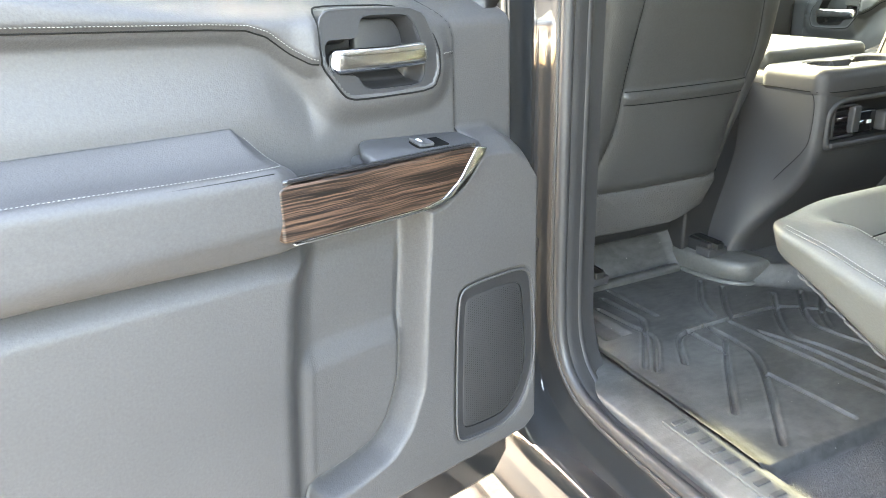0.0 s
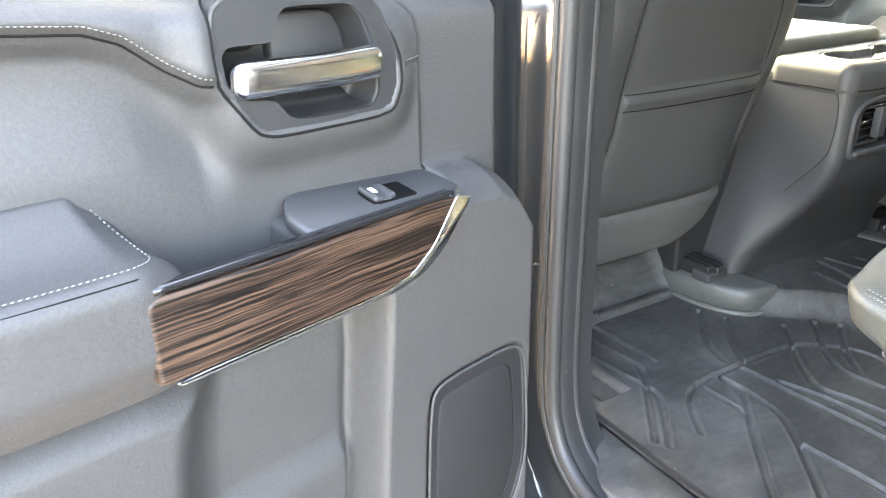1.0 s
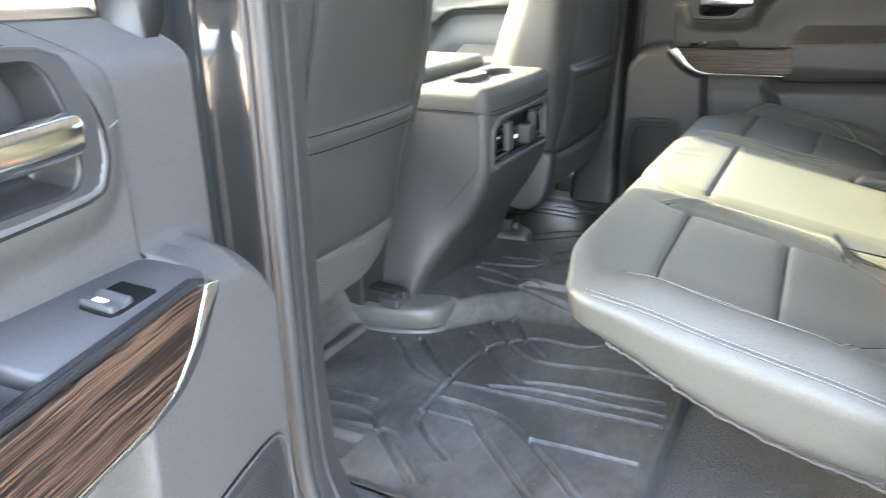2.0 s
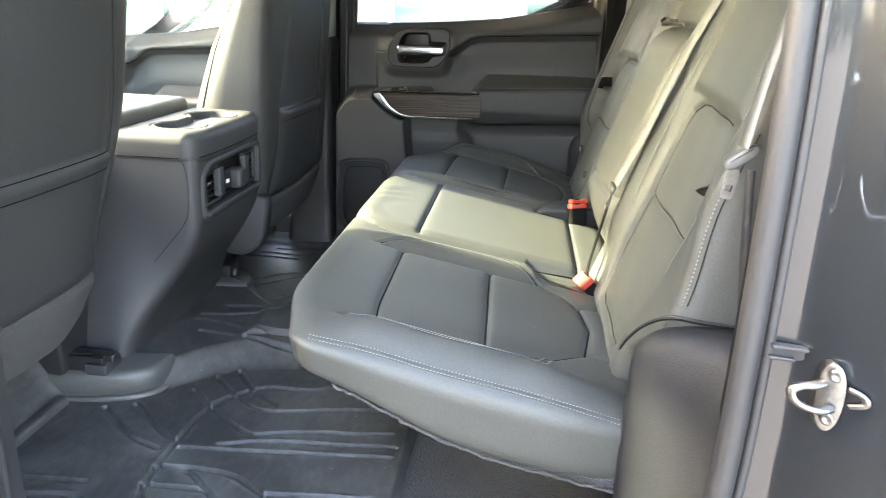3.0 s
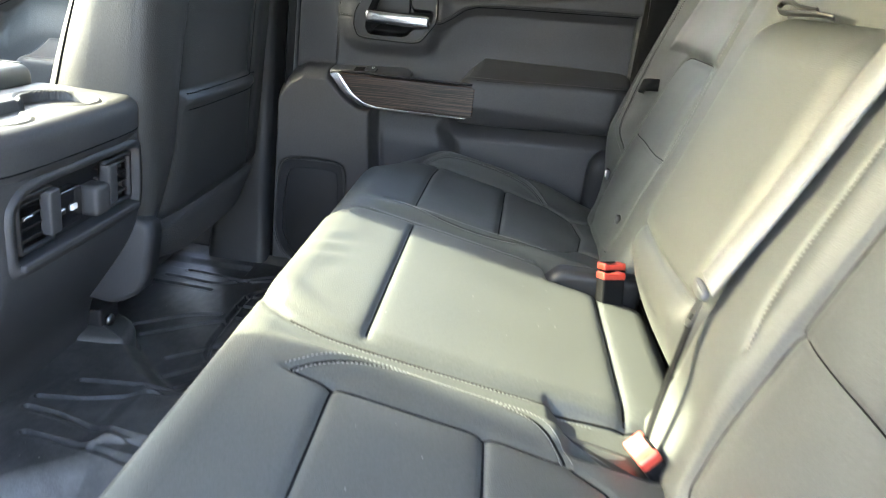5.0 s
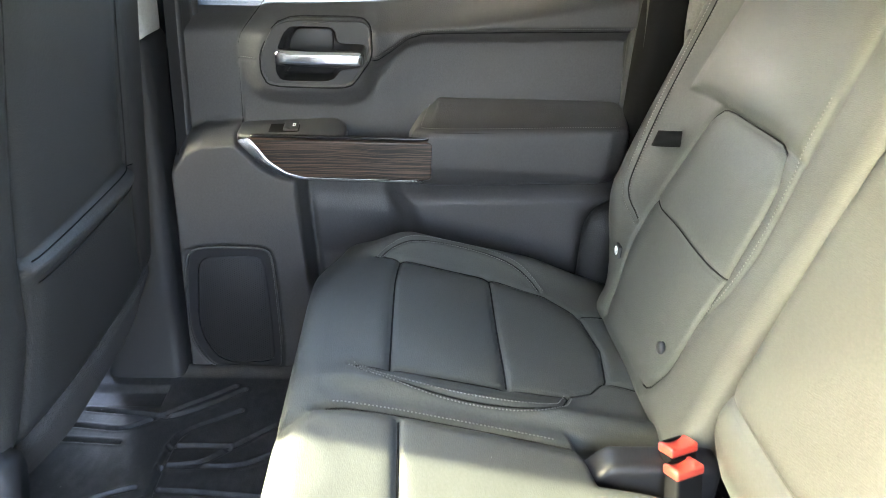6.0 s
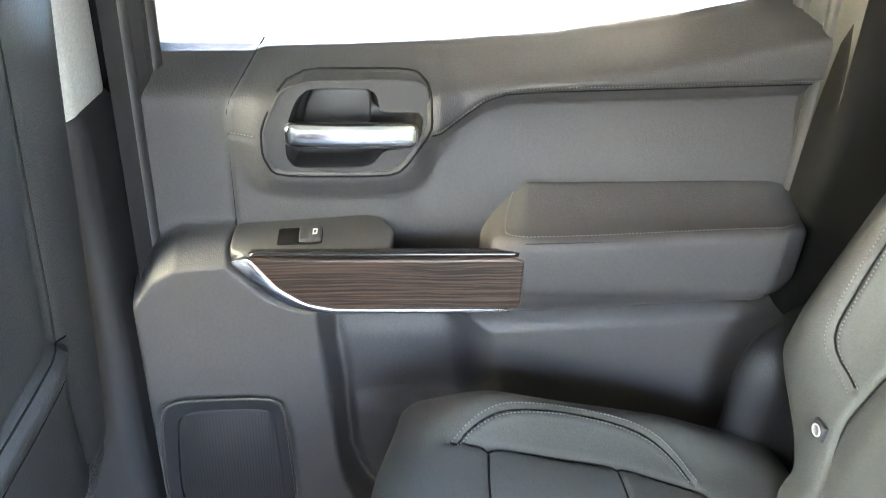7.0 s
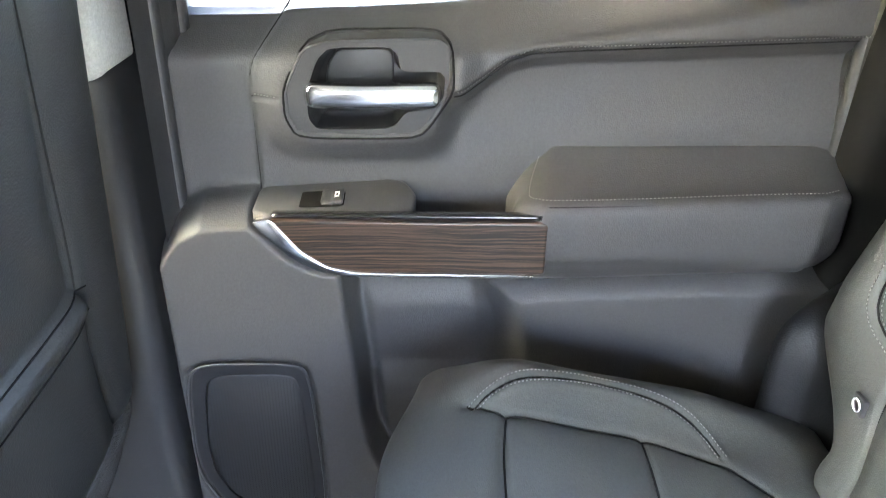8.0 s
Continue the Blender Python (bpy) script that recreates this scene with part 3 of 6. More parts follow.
    part("speaker_rim", sided(tube(ring[:-1], 0.0020, 8, True), side), HARD_PLASTIC, grille)
    # same plastic as its surroundings, made black to paint the recess shading
    part("speaker_recess", sided(ring_slab(grown_in(SPEAKER, 0.003), SPEAKER_IN, 0.02, 0.0515, 200), side), BLACK_PLASTIC, grille, smooth=False)
    holes = []
    for i, uu in enumerate(np.arange(0.150, 0.325, 0.0042)):
        for vv in np.arange(0.06 + 0.0021 * (i % 2), 0.33, 0.0042):
            holes.append((uu, vv))
    holes = np.array(holes)
    holes = holes[outline_distance(holes[:, 0], holes[:, 1], SPEAKER_IN) < -0.006]
    hv, hf = [], []
    for uu, vv in holes:
        k = len(hv)
        hv += [(uu + 0.0008 * math.cos(a), vv + 0.0008 * math.sin(a), 0.0508) for a in (0, 1.047, 2.094, 3.142, 4.189, 5.236)]
        hf.append(tuple(range(k, k + 6)))
    tagged(part("perforation", sided((hv, hf), side), HOLE, grille, smooth=False), kind="stuff")
    # stitched seams
    # black tubes paint the shade of the seam grooves and bezel gap
    part("seam_shade", sided(tube(on_skin([(u, float(SEAM(u)) + 0.0005) for u in np.linspace(-0.020, -0.48, 120)], 0.0003), 0.0012, 6), side), SHADE_BLACK, door)
    part("seam_shade", sided(tube(on_skin([(u, v) for u, v in zip(np.interp(np.linspace(0.565, 0.772, 40), [0.55, 0.70, 0.72, 0.79], [0.211, 0.212, 0.206, 0.163]), np.linspace(0.565, 0.772, 40))], -0.0006), 0.0012, 6), side), SHADE_BLACK, door)
    part("seam_shade", sided(tube(on_skin(grown_in(BEZEL, -0.0020), 0.0002), 0.0014, 6, True), side), SHADE_BLACK, door)
    line = [(u, float(SEAM(u)) + 0.0065) for u in np.linspace(-0.022, -0.478, 140)]
    part("stitching", sided(stitches(on_skin(line, 0.0006), 0.0052, 0.0007), side), THREAD, door)
    part("stitching", sided(stitches(on_skin([(0.181, 0.682), (0.210, 0.682)], 0.0006), 0.0055, 0.0007), side), THREAD, door)
    # door shell and window
    shell = rounded([(0.342, -0.12), (0.345, 0.60), (0.343, 0.690), (-0.10, 0.728), (-0.500, 0.800), (-0.506, 0.62), (-0.504, 0.42), (-0.33, 0.06), (-0.28, -0.12)], 1, share=0.06)
    part("door_shell", sided(slab(shell, -0.125, -0.022, 0.012), side), PAINT, door, "dark blue-grey metallic painted door shell")
    frame_out = rounded([(0.343, 0.690), (0.325, 1.17), (-0.30, 1.20), (-0.50, 1.12), (-0.515, 0.79)], 2, share=0.1)
    frame_in = np.array([(0.298, 0.710), (0.283, 1.12), (-0.29, 1.15), (-0.44, 1.085), (-0.455, 0.81)])
    part("window_frame", sided(ring_slab(frame_out, frame_in, -0.095, -0.03), side), BLACK_PLASTIC, door, "black window surround")
    pane = part("window_pane", sided(slab(frame_in * 1.0 + (0.0, -0.02), -0.072, -0.068, 0.001), side), GLASS if name == "front_door" else TINT, door, "side window glass")
    return door


def ring_slab(outer, inner, back, front, n=96):
    """A flat frame between two outlines."""

    def even(poly, m):
        p = np.vstack([poly, poly[:1]])
        d = np.r_[0, np.cumsum(np.linalg.norm(np.diff(p, axis=0), axis=1))]
        at = np.linspace(0, d[-1], m, endpoint=False)
        return np.stack([np.interp(at, d, p[:, k]) for k in (0, 1)], 1)

    def by_angle(poly, centre):
        q = even(poly, 1500)
        a = np.unwrap(np.arctan2(q[:, 1] - centre[1], q[:, 0] - centre[0]))
        if a[-1] < a[0]:
            q, a = q[::-1], a[::-1]
        want = np.linspace(-math.pi, math.pi, n, endpoint=False)
        out = []
        for w in want:
            k = np.argmin(np.abs(np.angle(np.exp(1j * (a - w)))))
            out.append(q[k])
        return np.array(out)

    centre = np.mean(inner, 0)
    o, i = by_angle(np.array(outer), centre), by_angle(np.array(inner), centre)
    verts = [(*q, w) for loop, w in ((o, front), (i, front), (i, back), (o, back)) for q in loop]
    faces = []
    for a in range(4):
        b = (a + 1) % 4
        for k in range(n):
            faces.append((a * n + k, a * n + (k + 1) % n, b * n + (k + 1) % n, b * n + k))
    return verts, faces


def grown_in(poly, d):
    """An outline drawn in by d."""
    p = np.array(poly, float)
    e = np.roll(p, -1, 0) - np.roll(p, 1, 0)
    nrm = np.stack([e[:, 1], -e[:, 0]], 1)
    nrm /= np.linalg.norm(nrm, axis=1, keepdims=True)
    area = 0.5 * np.sum(p[:, 0] * np.roll(p[:, 1], -1) - np.roll(p[:, 0], -1) * p[:, 1])
    return p - nrm * d * (1 if area > 0 else -1)


def outline_cup(poly, depth, lip):
    """A dished cup inside an outline: a rolled rim that turns down to a floor."""
    loops = [(-0.006, lip - 0.0005), (-0.004, lip + 0.0016), (-0.001, lip + 0.0014), (0.0015, lip - 0.004), (0.005, lip - depth * 0.85), (0.009, lip - depth)]
    n = len(poly)
    verts = [(*q, w) for d, w in loops for q in grown_in(poly, d)]
    faces = [(j * n + i, j * n + (i + 1) % n, (j + 1) * n + (i + 1) % n, (j + 1) * n + i) for j in range(len(loops) - 1) for i in range(n)]
    faces.append(tuple(range((len(loops) - 1) * n, len(loops) * n)))
    return verts, faces


HINGE = Vector((-0.970, 0.405, 0.0))
OPEN_DEGREES = 76.0
truck_door(1, "shut charcoal rear passenger door with wood trim and chrome handle")
OPENED = Matrix.Translation(HINGE) @ pose(0, 0, 0, 0, 0, -OPEN_DEGREES) @ Matrix.Translation(Vector((-0.013, 0.010, 0.004)) - HINGE)
truck_door(-1, "wide open charcoal rear door with wood trim and chrome handle", OPENED)
truck_door(1, "shut charcoal front passenger door beyond the seats", pose(-0.02, 1.046, -0.085), "front_door")

# ---- ground and cab ----
FLOOR_Z = 0.064


def ground():
    us = np.linspace(-1, 1, 61)
    g = np.sign(us) * np.abs(us) ** 3 * 400
    u, v = np.meshgrid(g, g)
    ob = part("ground", sheet(np.stack([u, v, -0.52 + 0 * u], -1)), CONCRETE)
    return tagged(ob, "worn grey asphalt of the car park", "ground", kind="structure")


ground()


def prism(poly, lo, hi, axis="x", bevel=0.004):
    """A plate from an outline in the two other axes."""
    spin = {"x": lambda u, v, w: (w, u, v), "y": lambda u, v, w: (u, w, v), "z": lambda u, v, w: (u, v, w)}[axis]
    geo = slab(poly, lo, hi, bevel, spin)
    return flipped(geo) if axis == "y" else geo


def grown(poly, d):
    p = np.array(poly, float)
    e = np.roll(p, -1, 0) - np.roll(p, 1, 0)
    nrm = np.stack([e[:, 1], -e[:, 0]], 1)
    nrm /= np.linalg.norm(nrm, axis=1, keepdims=True)
    area = 0.5 * np.sum(p[:, 0] * np.roll(p[:, 1], -1) - np.roll(p[:, 0], -1) * p[:, 1])
    return p + nrm * d * (1 if area > 0 else -1)


def loft(loops):
    """A surface through closed loops of equal length."""
    n = len(loops[0])
    verts = [tuple(q) for loop in loops for q in loop]
    faces = [(j * n + i, j * n + (i + 1) % n, (j + 1) * n + (i + 1) % n, (j + 1) * n + i) for j in range(len(loops) - 1) for i in range(n)]
    return verts, faces


def mirrored(geo):
    return flipped(moved(geo, lambda x, y, z: (-x, y, z)))


truck = thing("pickup_truck_cab", "dark blue-grey metallic crew cab pickup body", "truck")
part("floor_pan", softbox((-0.85, -0.75, -0.06), (0.85, 1.60, FLOOR_Z - 0.03), 0.02, 0.2), CARPET, truck, "black carpeted cab floor")

# doorways: the body's jamb round the rear doors
OPENING = [(0.285, 1.13), (0.292, 0.30), (0.286, 0.150), (0.262, 0.095), (0.215, 0.062), (0.13, 0.048), (-0.22, 0.048), (-0.35, 0.085), (-0.425, 0.18), (-0.452, 0.32), (-0.457, 0.47), (-0.452, 0.80), (-0.435, 1.06), (-0.36, 1.14)]
OPEN_SMOOTH = rounded(OPENING, 2, share=0.2)


def jamb_loop(d, x):
    return [(x, u, v) for u, v in grown(OPEN_SMOOTH, d)]


lining = loft([jamb_loop(d, x) for d, x in ((0.030, -0.80), (0.022, -0.83), (0.008, -0.862), (0.006, -0.878), (0.012, -0.888), (0.024, -0.8925))])


def jamb_step(d, x, d_rear, x_rear):
    """One line of the jamb; behind the door the narrow strip gives way to a slope that carries the striker."""
    loop = []
    for (_, u, v), (_, ur, vr) in zip(jamb_loop(d, x), jamb_loop(d_rear, x_rear)):
        k = float(ease(u, -0.36, -0.45) * ease(v, 0.10, 0.26))
        loop.append((x + (x_rear - x) * k, u + (ur - u) * k, v + (vr - v) * k))
    return loop


JAMB_STEPS = [
    (0.018, -0.891, 0.018, -0.891), (0.030, -0.893, 0.028, -0.894), (0.048, -0.896, 0.044, -0.898), (0.052, -0.899, 0.049, -0.901), (0.080, -0.905, 0.056, -0.908), (0.086, -0.909, 0.062, -0.918),
    (0.104, -0.930, 0.100, -0.948), (0.109, -0.945, 0.112, -0.958), (0.116, -0.962, 0.120, -0.966), (0.124, -0.970, 0.128, -0.972), (0.17, -0.974, 0.17, -0.974)]
jamb = loft([jamb_step(*row) for row in JAMB_STEPS])
OUTER = [(0.41, -0.16), (0.41, 1.24), (-0.60, 1.26), (-0.72, 0.80), (-0.72, -0.16)]
outer_ring = ring_slab(rounded(OUTER, 1, share=0.05), grown(OPEN_SMOOTH, 0.165), -0.965, -0.975)


def place_ring(u, v, w):
    return (w, u, v)


outer_side = moved(outer_ring, place_ring)
for s in (-1, 1):
    keep = (lambda g: g) if s < 0 else mirrored
    part("door_jamb", keep(jamb), PAINT, truck, "glossy painted door jamb")
    part("jamb_lining", keep(lining), SEAL, truck, "black flocked doorway lining")
    part("body_side", keep(outer_side), PAINT, truck)
    seal_geo = [tube(jamb_loop(d, x), r, 8, True) for d, x, r in ((0.010, -0.890, 0.012), (0.025, -0.896, 0.0045))]
    seal = part("door_seal", keep(join(*seal_geo)), SEAL, truck, "black rubber door seal")
    lip = tube(jamb_loop(0.024, -0.842), 0.011, 8, True)
    part("seal_trim", keep(lip), SEAL, seal)

# rocker, bed side, front door outside (left and right)
for s in (-1, 1):
    keep = (lambda g: g) if s < 0 else mirrored
    part("rocker_panel", keep(softbox((-0.985, -0.72, -0.22), (-0.86, 1.55, -0.045), 0.03, 0.1)), PAINT, truck)
    part("cab_step", keep(softbox((-1.09, -0.6, -0.30), (-0.99, 1.4, -0.235), 0.03, 0.1)), BLACK_PLASTIC, truck, "black tubular side step")
    part("bed_side", keep(softbox((-0.995, -2.4, -0.10), (-0.90, -0.745, 0.80), 0.05, 0.12)), PAINT, truck, "dark blue-grey bed side panel")
part("front_door_outside", softbox((-0.985, 0.418, -0.12), (-0.90, 1.50, 0.80), 0.03, 0.08), PAINT, truck, "shut driver door")
part("front_door_trim", softbox((-0.90, 0.43, 0.02), (-0.83, 1.50, 0.74), 0.02, 0.08), SOFT_PANEL, truck)
part("front_door_frame", moved(ring_slab(np.array([(0.415, 0.70), (0.43, 1.18), (0.95, 1.18), (1.50, 0.79), (1.50, 0.70)]), np.array([(0.47, 0.79), (0.475, 1.13), (0.93, 1.13), (1.38, 0.80)]), -0.93, -0.97), place_ring), BLACK_PLASTIC, truck)
# posts, roof, screens
for s in (-1, 1):
    keep = (lambda g: g) if s < 0 else mirrored
    # the near-side trim is unseen, added to block sun past the driver seat
    up = softbox((-0.905, 0.345, -0.04), (-0.775, 0.475, 0.722), 0.025, 0.03, lambda p, n: np.column_stack([p[:, 0] + 0.03 * ease(p[:, 2], 0.2, -0.02), p[:, 1] - 0.012 * ease(p[:, 2], 0.25, 0.0) + 0.03 * ease(p[:, 2], 0.3, 0.0) * (p[:, 1] > 0.42), p[:, 2]]))
    part("centre_post_trim", keep(up), BEZEL_GREY, truck, "dark grey lower pillar trim")
    # widened inward to shade the far door's armrest
    part("centre_post_upper", keep(softbox((-0.895, 0.352, 0.70), (-0.775, 0.47, 1.2), 0.02, 0.04)), LIGHT_TRIM, truck, "pale grey upper pillar trim")
    part("centre_post", keep(softbox((-0.96, 0.375, -0.05), (-0.865, 0.46, 1.2), 0.01, 0.06)), PAINT, truck)
    # trim coloured near black to paint the shaded gap behind the bolster
    part("rear_post_trim", keep(softbox((-0.882, -0.72, 0.40), (-0.79, -0.475, 1.20), 0.03, 0.05, lambda p, n: np.column_stack([p[:, 0] + 0.07 * ease(p[:, 1], -0.52, -0.7), p[:, 1], p[:, 2]]))), SHADE_BLACK, truck, "rear pillar trim blackened to stand for the shaded gap")
    part("wheelhouse_trim", keep(softbox((-0.845, -0.70, 0.05), (-0.682, -0.388, 0.486), 0.060, 0.015, lambda p, n: np.column_stack([p[:, 0], p[:, 1] - 0.11 * ease(p[:, 0], -0.70, -0.82), p[:, 2]]))), WHEEL_TRIM, truck, "grained dark plastic wheelhouse cover")
    part("windscreen_post", keep(tube([(-0.86, 1.62, 0.74), (-0.80, 1.20, 1.05), (-0.74, 0.85, 1.22)], 0.045, 10)), LIGHT_TRIM, truck)
part("roof", softbox((-0.86, -0.76, 1.19), (0.86, 0.98, 1.27), 0.035, 0.1), PAINT, truck)
part("headliner", softbox((-0.83, -0.74, 1.165), (0.83, 0.95, 1.188), 0.01, 0.2), LIGHT_TRIM, truck, "pale grey headliner")
part("cab_back", prism(np.array([(-0.88, -0.2), (0.88, -0.2), (0.88, 0.80), (-0.88, 0.80)]), -0.765, -0.715, "y"), HARD_PLASTIC, truck)
for s in (-1, 1):
    keep = (lambda g: g) if s < 0 else mirrored
    part("back_post", keep(softbox((-0.90, -0.765, 0.79), (-0.70, -0.715, 1.2), 0.01, 0.1)), LIGHT_TRIM, truck)
# unseen; tint added to dim the light from behind on the front seats
part("rear_window", prism(np.array([(-0.70, 0.79), (0.70, 0.79), (0.70, 1.18), (-0.70, 1.18)]), -0.745, -0.740, "y", 0.001), PRIVACY, truck, "dark tinted rear window")
part("windscreen", ([(-0.80, 1.66, 0.78), (0.80, 1.66, 0.78), (0.70, 0.93, 1.20), (-0.70, 0.93, 1.20)], [(0, 1, 2, 3)]), TINTED, truck, "green-tinted windscreen", smooth=False)
# unseen; its top is raised to keep low sun off the rear floor
part("dashboard", softbox((-0.86, 1.30, -0.05), (0.86, 1.66, 0.815), 0.08, 0.08, lambda p, n: np.column_stack([p[:, 0], p[:, 1] + 0.12 * ease(p[:, 2], 0.35, 0.0), p[:, 2]])), HARD_PLASTIC, truck, "dark dashboard")

# riser added to cover the sunlit floor that showed under the seats
part("front_floor", softbox((-0.83, 0.70, 0.0), (0.83, 1.50, 0.147), 0.02, 0.1), CARPET, truck)

# striker and clip on the rear post
def on_slope(geo, narrow=0.68):
    return moved(geo, lambda x, y, z: (x + 0.74 * narrow * (y + 0.523), -0.523 + narrow * (y + 0.523), 0.515 + 0.94 * (z - 0.515)))


striker = part("door_striker", on_slope(prism(rounded([(-0.524, 0.480), (-0.535, 0.492), (-0.537, 0.530), (-0.528, 0.549), (-0.513, 0.546), (-0.509, 0.520), (-0.512, 0.490)], 2), -0.921, -0.932, "x", 0.001)), ZINC, truck, "zinc-plated door striker with two screws")
loop = [(-0.932, -0.518, 0.528), (-0.946, -0.508, 0.528), (-0.955, -0.496, 0.527), (-0.957, -0.490, 0.521), (-0.958, -0.492, 0.513), (-0.955, -0.502, 0.508), (-0.948, -0.514, 0.507), (-0.934, -0.524, 0.507)]
part("striker_loop", on_slope(tube(rounded(np.array(loop), 2, False), 0.0034, 8), 1.0), ZINC, striker)
hook = [(-0.928, -0.534, 0.528), (-0.930, -0.544, 0.526), (-0.930, -0.546, 0.518), (-0.928, -0.536, 0.512)]
part("striker_hook", on_slope(tube(rounded(np.array(hook), 2, False), 0.0026, 8), 1.0), ZINC, striker)
for z in (0.538, 0.496):
    part("screw", on_slope(moved(lathe([(0.0065, -0.002), (0.0065, 0.002), (0.005, 0.0035), (0.003, 0.0035), (0.0028, 0.001)], 16, "x"), lambda x, y, zz, z=z: (-x - 0.932, y - 0.523, zz + z))), ZINC, striker)
clip_base = slab(rounded([(-0.510, 0.5335), (-0.478, 0.5335), (-0.478, 0.5475), (-0.510, 0.5475)], 1, share=0.15), 0.0, 0.0022, 0.0008)
clip_jaw = softbox((-0.509, 0.5440, 0.001), (-0.480, 0.5475, 0.0085), 0.001, 0.01)
clip_hook = softbox((-0.500, 0.5335, 0.001), (-0.479, 0.5365, 0.0075), 0.001, 0.01)
part("door_clip", moved(join(clip_base, clip_jaw, clip_hook), lambda u, v, w: (-0.8975 - 0.20 * max(0.0, -0.485 - u) - w, u, v)), SEAL, truck, "small black plastic clip on the jamb", smooth=False)
part("door_check", join(softbox((-0.975, 0.300, 0.325), (-0.935, 0.345, 0.350), 0.005, 0.01), lathe([(0.009, -0.012), (0.009, 0.012)], 12, "y", (-0.955, 0.300, 0.337))), STEEL, truck, "steel door check arm")

# sill plate with raised bars
sill = part("sill_plate", softbox((-0.868, -0.34, 0.026), (-0.772, 0.345, 0.070), 0.012, (0.02, 0.05, 0.02), lambda p, n: np.column_stack([p[:, 0], p[:, 1], p[:, 2] - 0.012 * ease(p[:, 0], -0.82, -0.86)])), MAT, truck, "dusty dark plastic sill plate with raised marks")
part("mark_field", softbox((-0.832, -0.20, 0.0665), (-0.790, 0.075, 0.0715), 0.002, 0.05), RUBBER, sill)
for k in range(9):
    y = 0.058 - k * 0.029
    part("raised_mark", softbox((-0.824, y - 0.006, 0.0695), (-0.798, y + 0.004, 0.0735), 0.001, 0.02), HARD_PLASTIC, sill)

part("sill_plate", softbox((0.765, -0.40, -0.03), (0.868, 0.345, 0.072), 0.012, (0.02, 0.05, 0.02)), BEZEL_GREY, truck)
for s in (-1, 1):
    keep = (lambda g: g) if s < 0 else mirrored
    part("kick_panel", keep(softbox((-0.87, 0.36, -0.08), (-0.80, 1.62, 0.13), 0.02, 0.1)), HARD_PLASTIC, truck)
part("firewall", softbox((-0.87, 1.58, -0.10), (0.87, 1.66, 0.74), 0.02, 0.2), HARD_PLASTIC, truck)

# ---- floor liner ----
RIDGES_NEAR = [
    [(-0.125, 0.02), (-0.20, 0.10), (-0.214, 0.135), (-0.214, 0.229), (-0.288, 0.307), (-0.505, 0.313), (-0.576, 0.306), (-0.604, 0.284), (-0.655, 0.21)],
    [(-0.505, 0.312), (-0.512, 0.246), (-0.554, 0.205), (-0.70, 0.04)],
    [(-0.505, 0.312), (-0.503, 0.274), (-0.506, 0.181), (-0.548, 0.113), (-0.70, -0.06)],
    [(-0.344, 0.494), (-0.429, 0.404), (-0.456, 0.338)],
    [(-0.324, 0.444), (-0.402, 0.358), (-0.427, 0.319)],
    [(-0.252, 0.359), (-0.341, 0.266), (-0.393, 0.195), (-0.370, 0.132), (-0.346, -0.06)],
    [(-0.191, 0.335), (-0.282, 0.247), (-0.312, 0.193), (-0.278, 0.067), (-0.26, -0.06)],
    [(-0.160, 0.300), (-0.250, 0.230), (-0.285, 0.180)],
    [(-0.015, 0.455), (-0.025, 0.39), (-0.056, 0.302), (-0.064, 0.22), (-0.064, 0.0)],
    [(-0.075, 0.42), (-0.085, 0.33), (-0.095, 0.24), (-0.095, 0.0)],
    [(-0.429, 0.237), (-0.406, 0.174), (-0.386, -0.071)],
    [(-0.450, 0.30), (-0.418, -0.07)],
    [(-0.554, 0.311), (-0.556, 0.211)],
    [(-0.547, 0.107), (-0.535, -0.062)],
    [(-0.573, 0.556), (-0.563, 0.401)],
    [(-0.611, 0.524), (-0.607, 0.48), (-0.596, 0.405), (-0.624, 0.364), (-0.73, 0.235)],
    [(-0.654, 0.487), (-0.641, 0.376), (-0.631, 0.321), (-0.72, 0.215)],
]


def floor_height(x, y):
    s = np.abs(x)
    z = np.full_like(x, FLOOR_Z)
    edge = np.interp(y, [-0.1, 0.02, 0.187, 0.306, 0.374, 0.422, 0.6], [0.128, 0.13, 0.134, 0.160, 0.219, 0.277, 0.36])
    z = z + 0.045 * ease(s - edge, 0.002, -0.075) + 0.012 * ease(s - edge, -0.085, -0.095) * ease(y, 0.34, 0.30)
    z = z + 0.085 * ease(y, 0.575, 0.66) + 0.035 * ease(s, 0.755, 0.785) * 0.4
    front = (y > 0.36) & (s > 0.55)
    z = z - 0.010 * front * ease(s, 0.66, 0.68) * ease(s, 0.735, 0.715)
    return z


xs, ys = np.linspace(-0.785, 0.785, 760), np.linspace(-0.105, 0.72, 400)
gx, gy = np.meshgrid(xs, ys)
gz = floor_height(gx, gy)
gz = gz - 0.02 * ease(gy, -0.085, -0.103)
for line in RIDGES_NEAR:
    q = rounded(np.array(line, float), 2, False, 0.2)
    d = line_distance(-np.abs(gx), gy, [tuple(a) for a in q])
    gz = gz + 0.0010 * np.exp(-(((d - 0.0085) / 0.0026) ** 2)) - 0.0062 * ease(d, 0.0058, 0.0034)
gz = gz + 0.0012 * np.sin(19 * gx + 3 * np.sin(11 * gy)) * np.sin(17 * gy)
liner = tagged(part("floor_liner", sheet(np.stack([gx, gy, gz], -1)), MAT), "black ribbed rubber floor liner, dusty and scuffed", "floor mat")


for sg in (-1, 1):
    part("raised_lip", softbox((sg * 0.54 - 0.20, 0.566, 0.058), (sg * 0.54 + 0.20, 0.590, 0.080), 0.008, 0.02), MAT, liner)

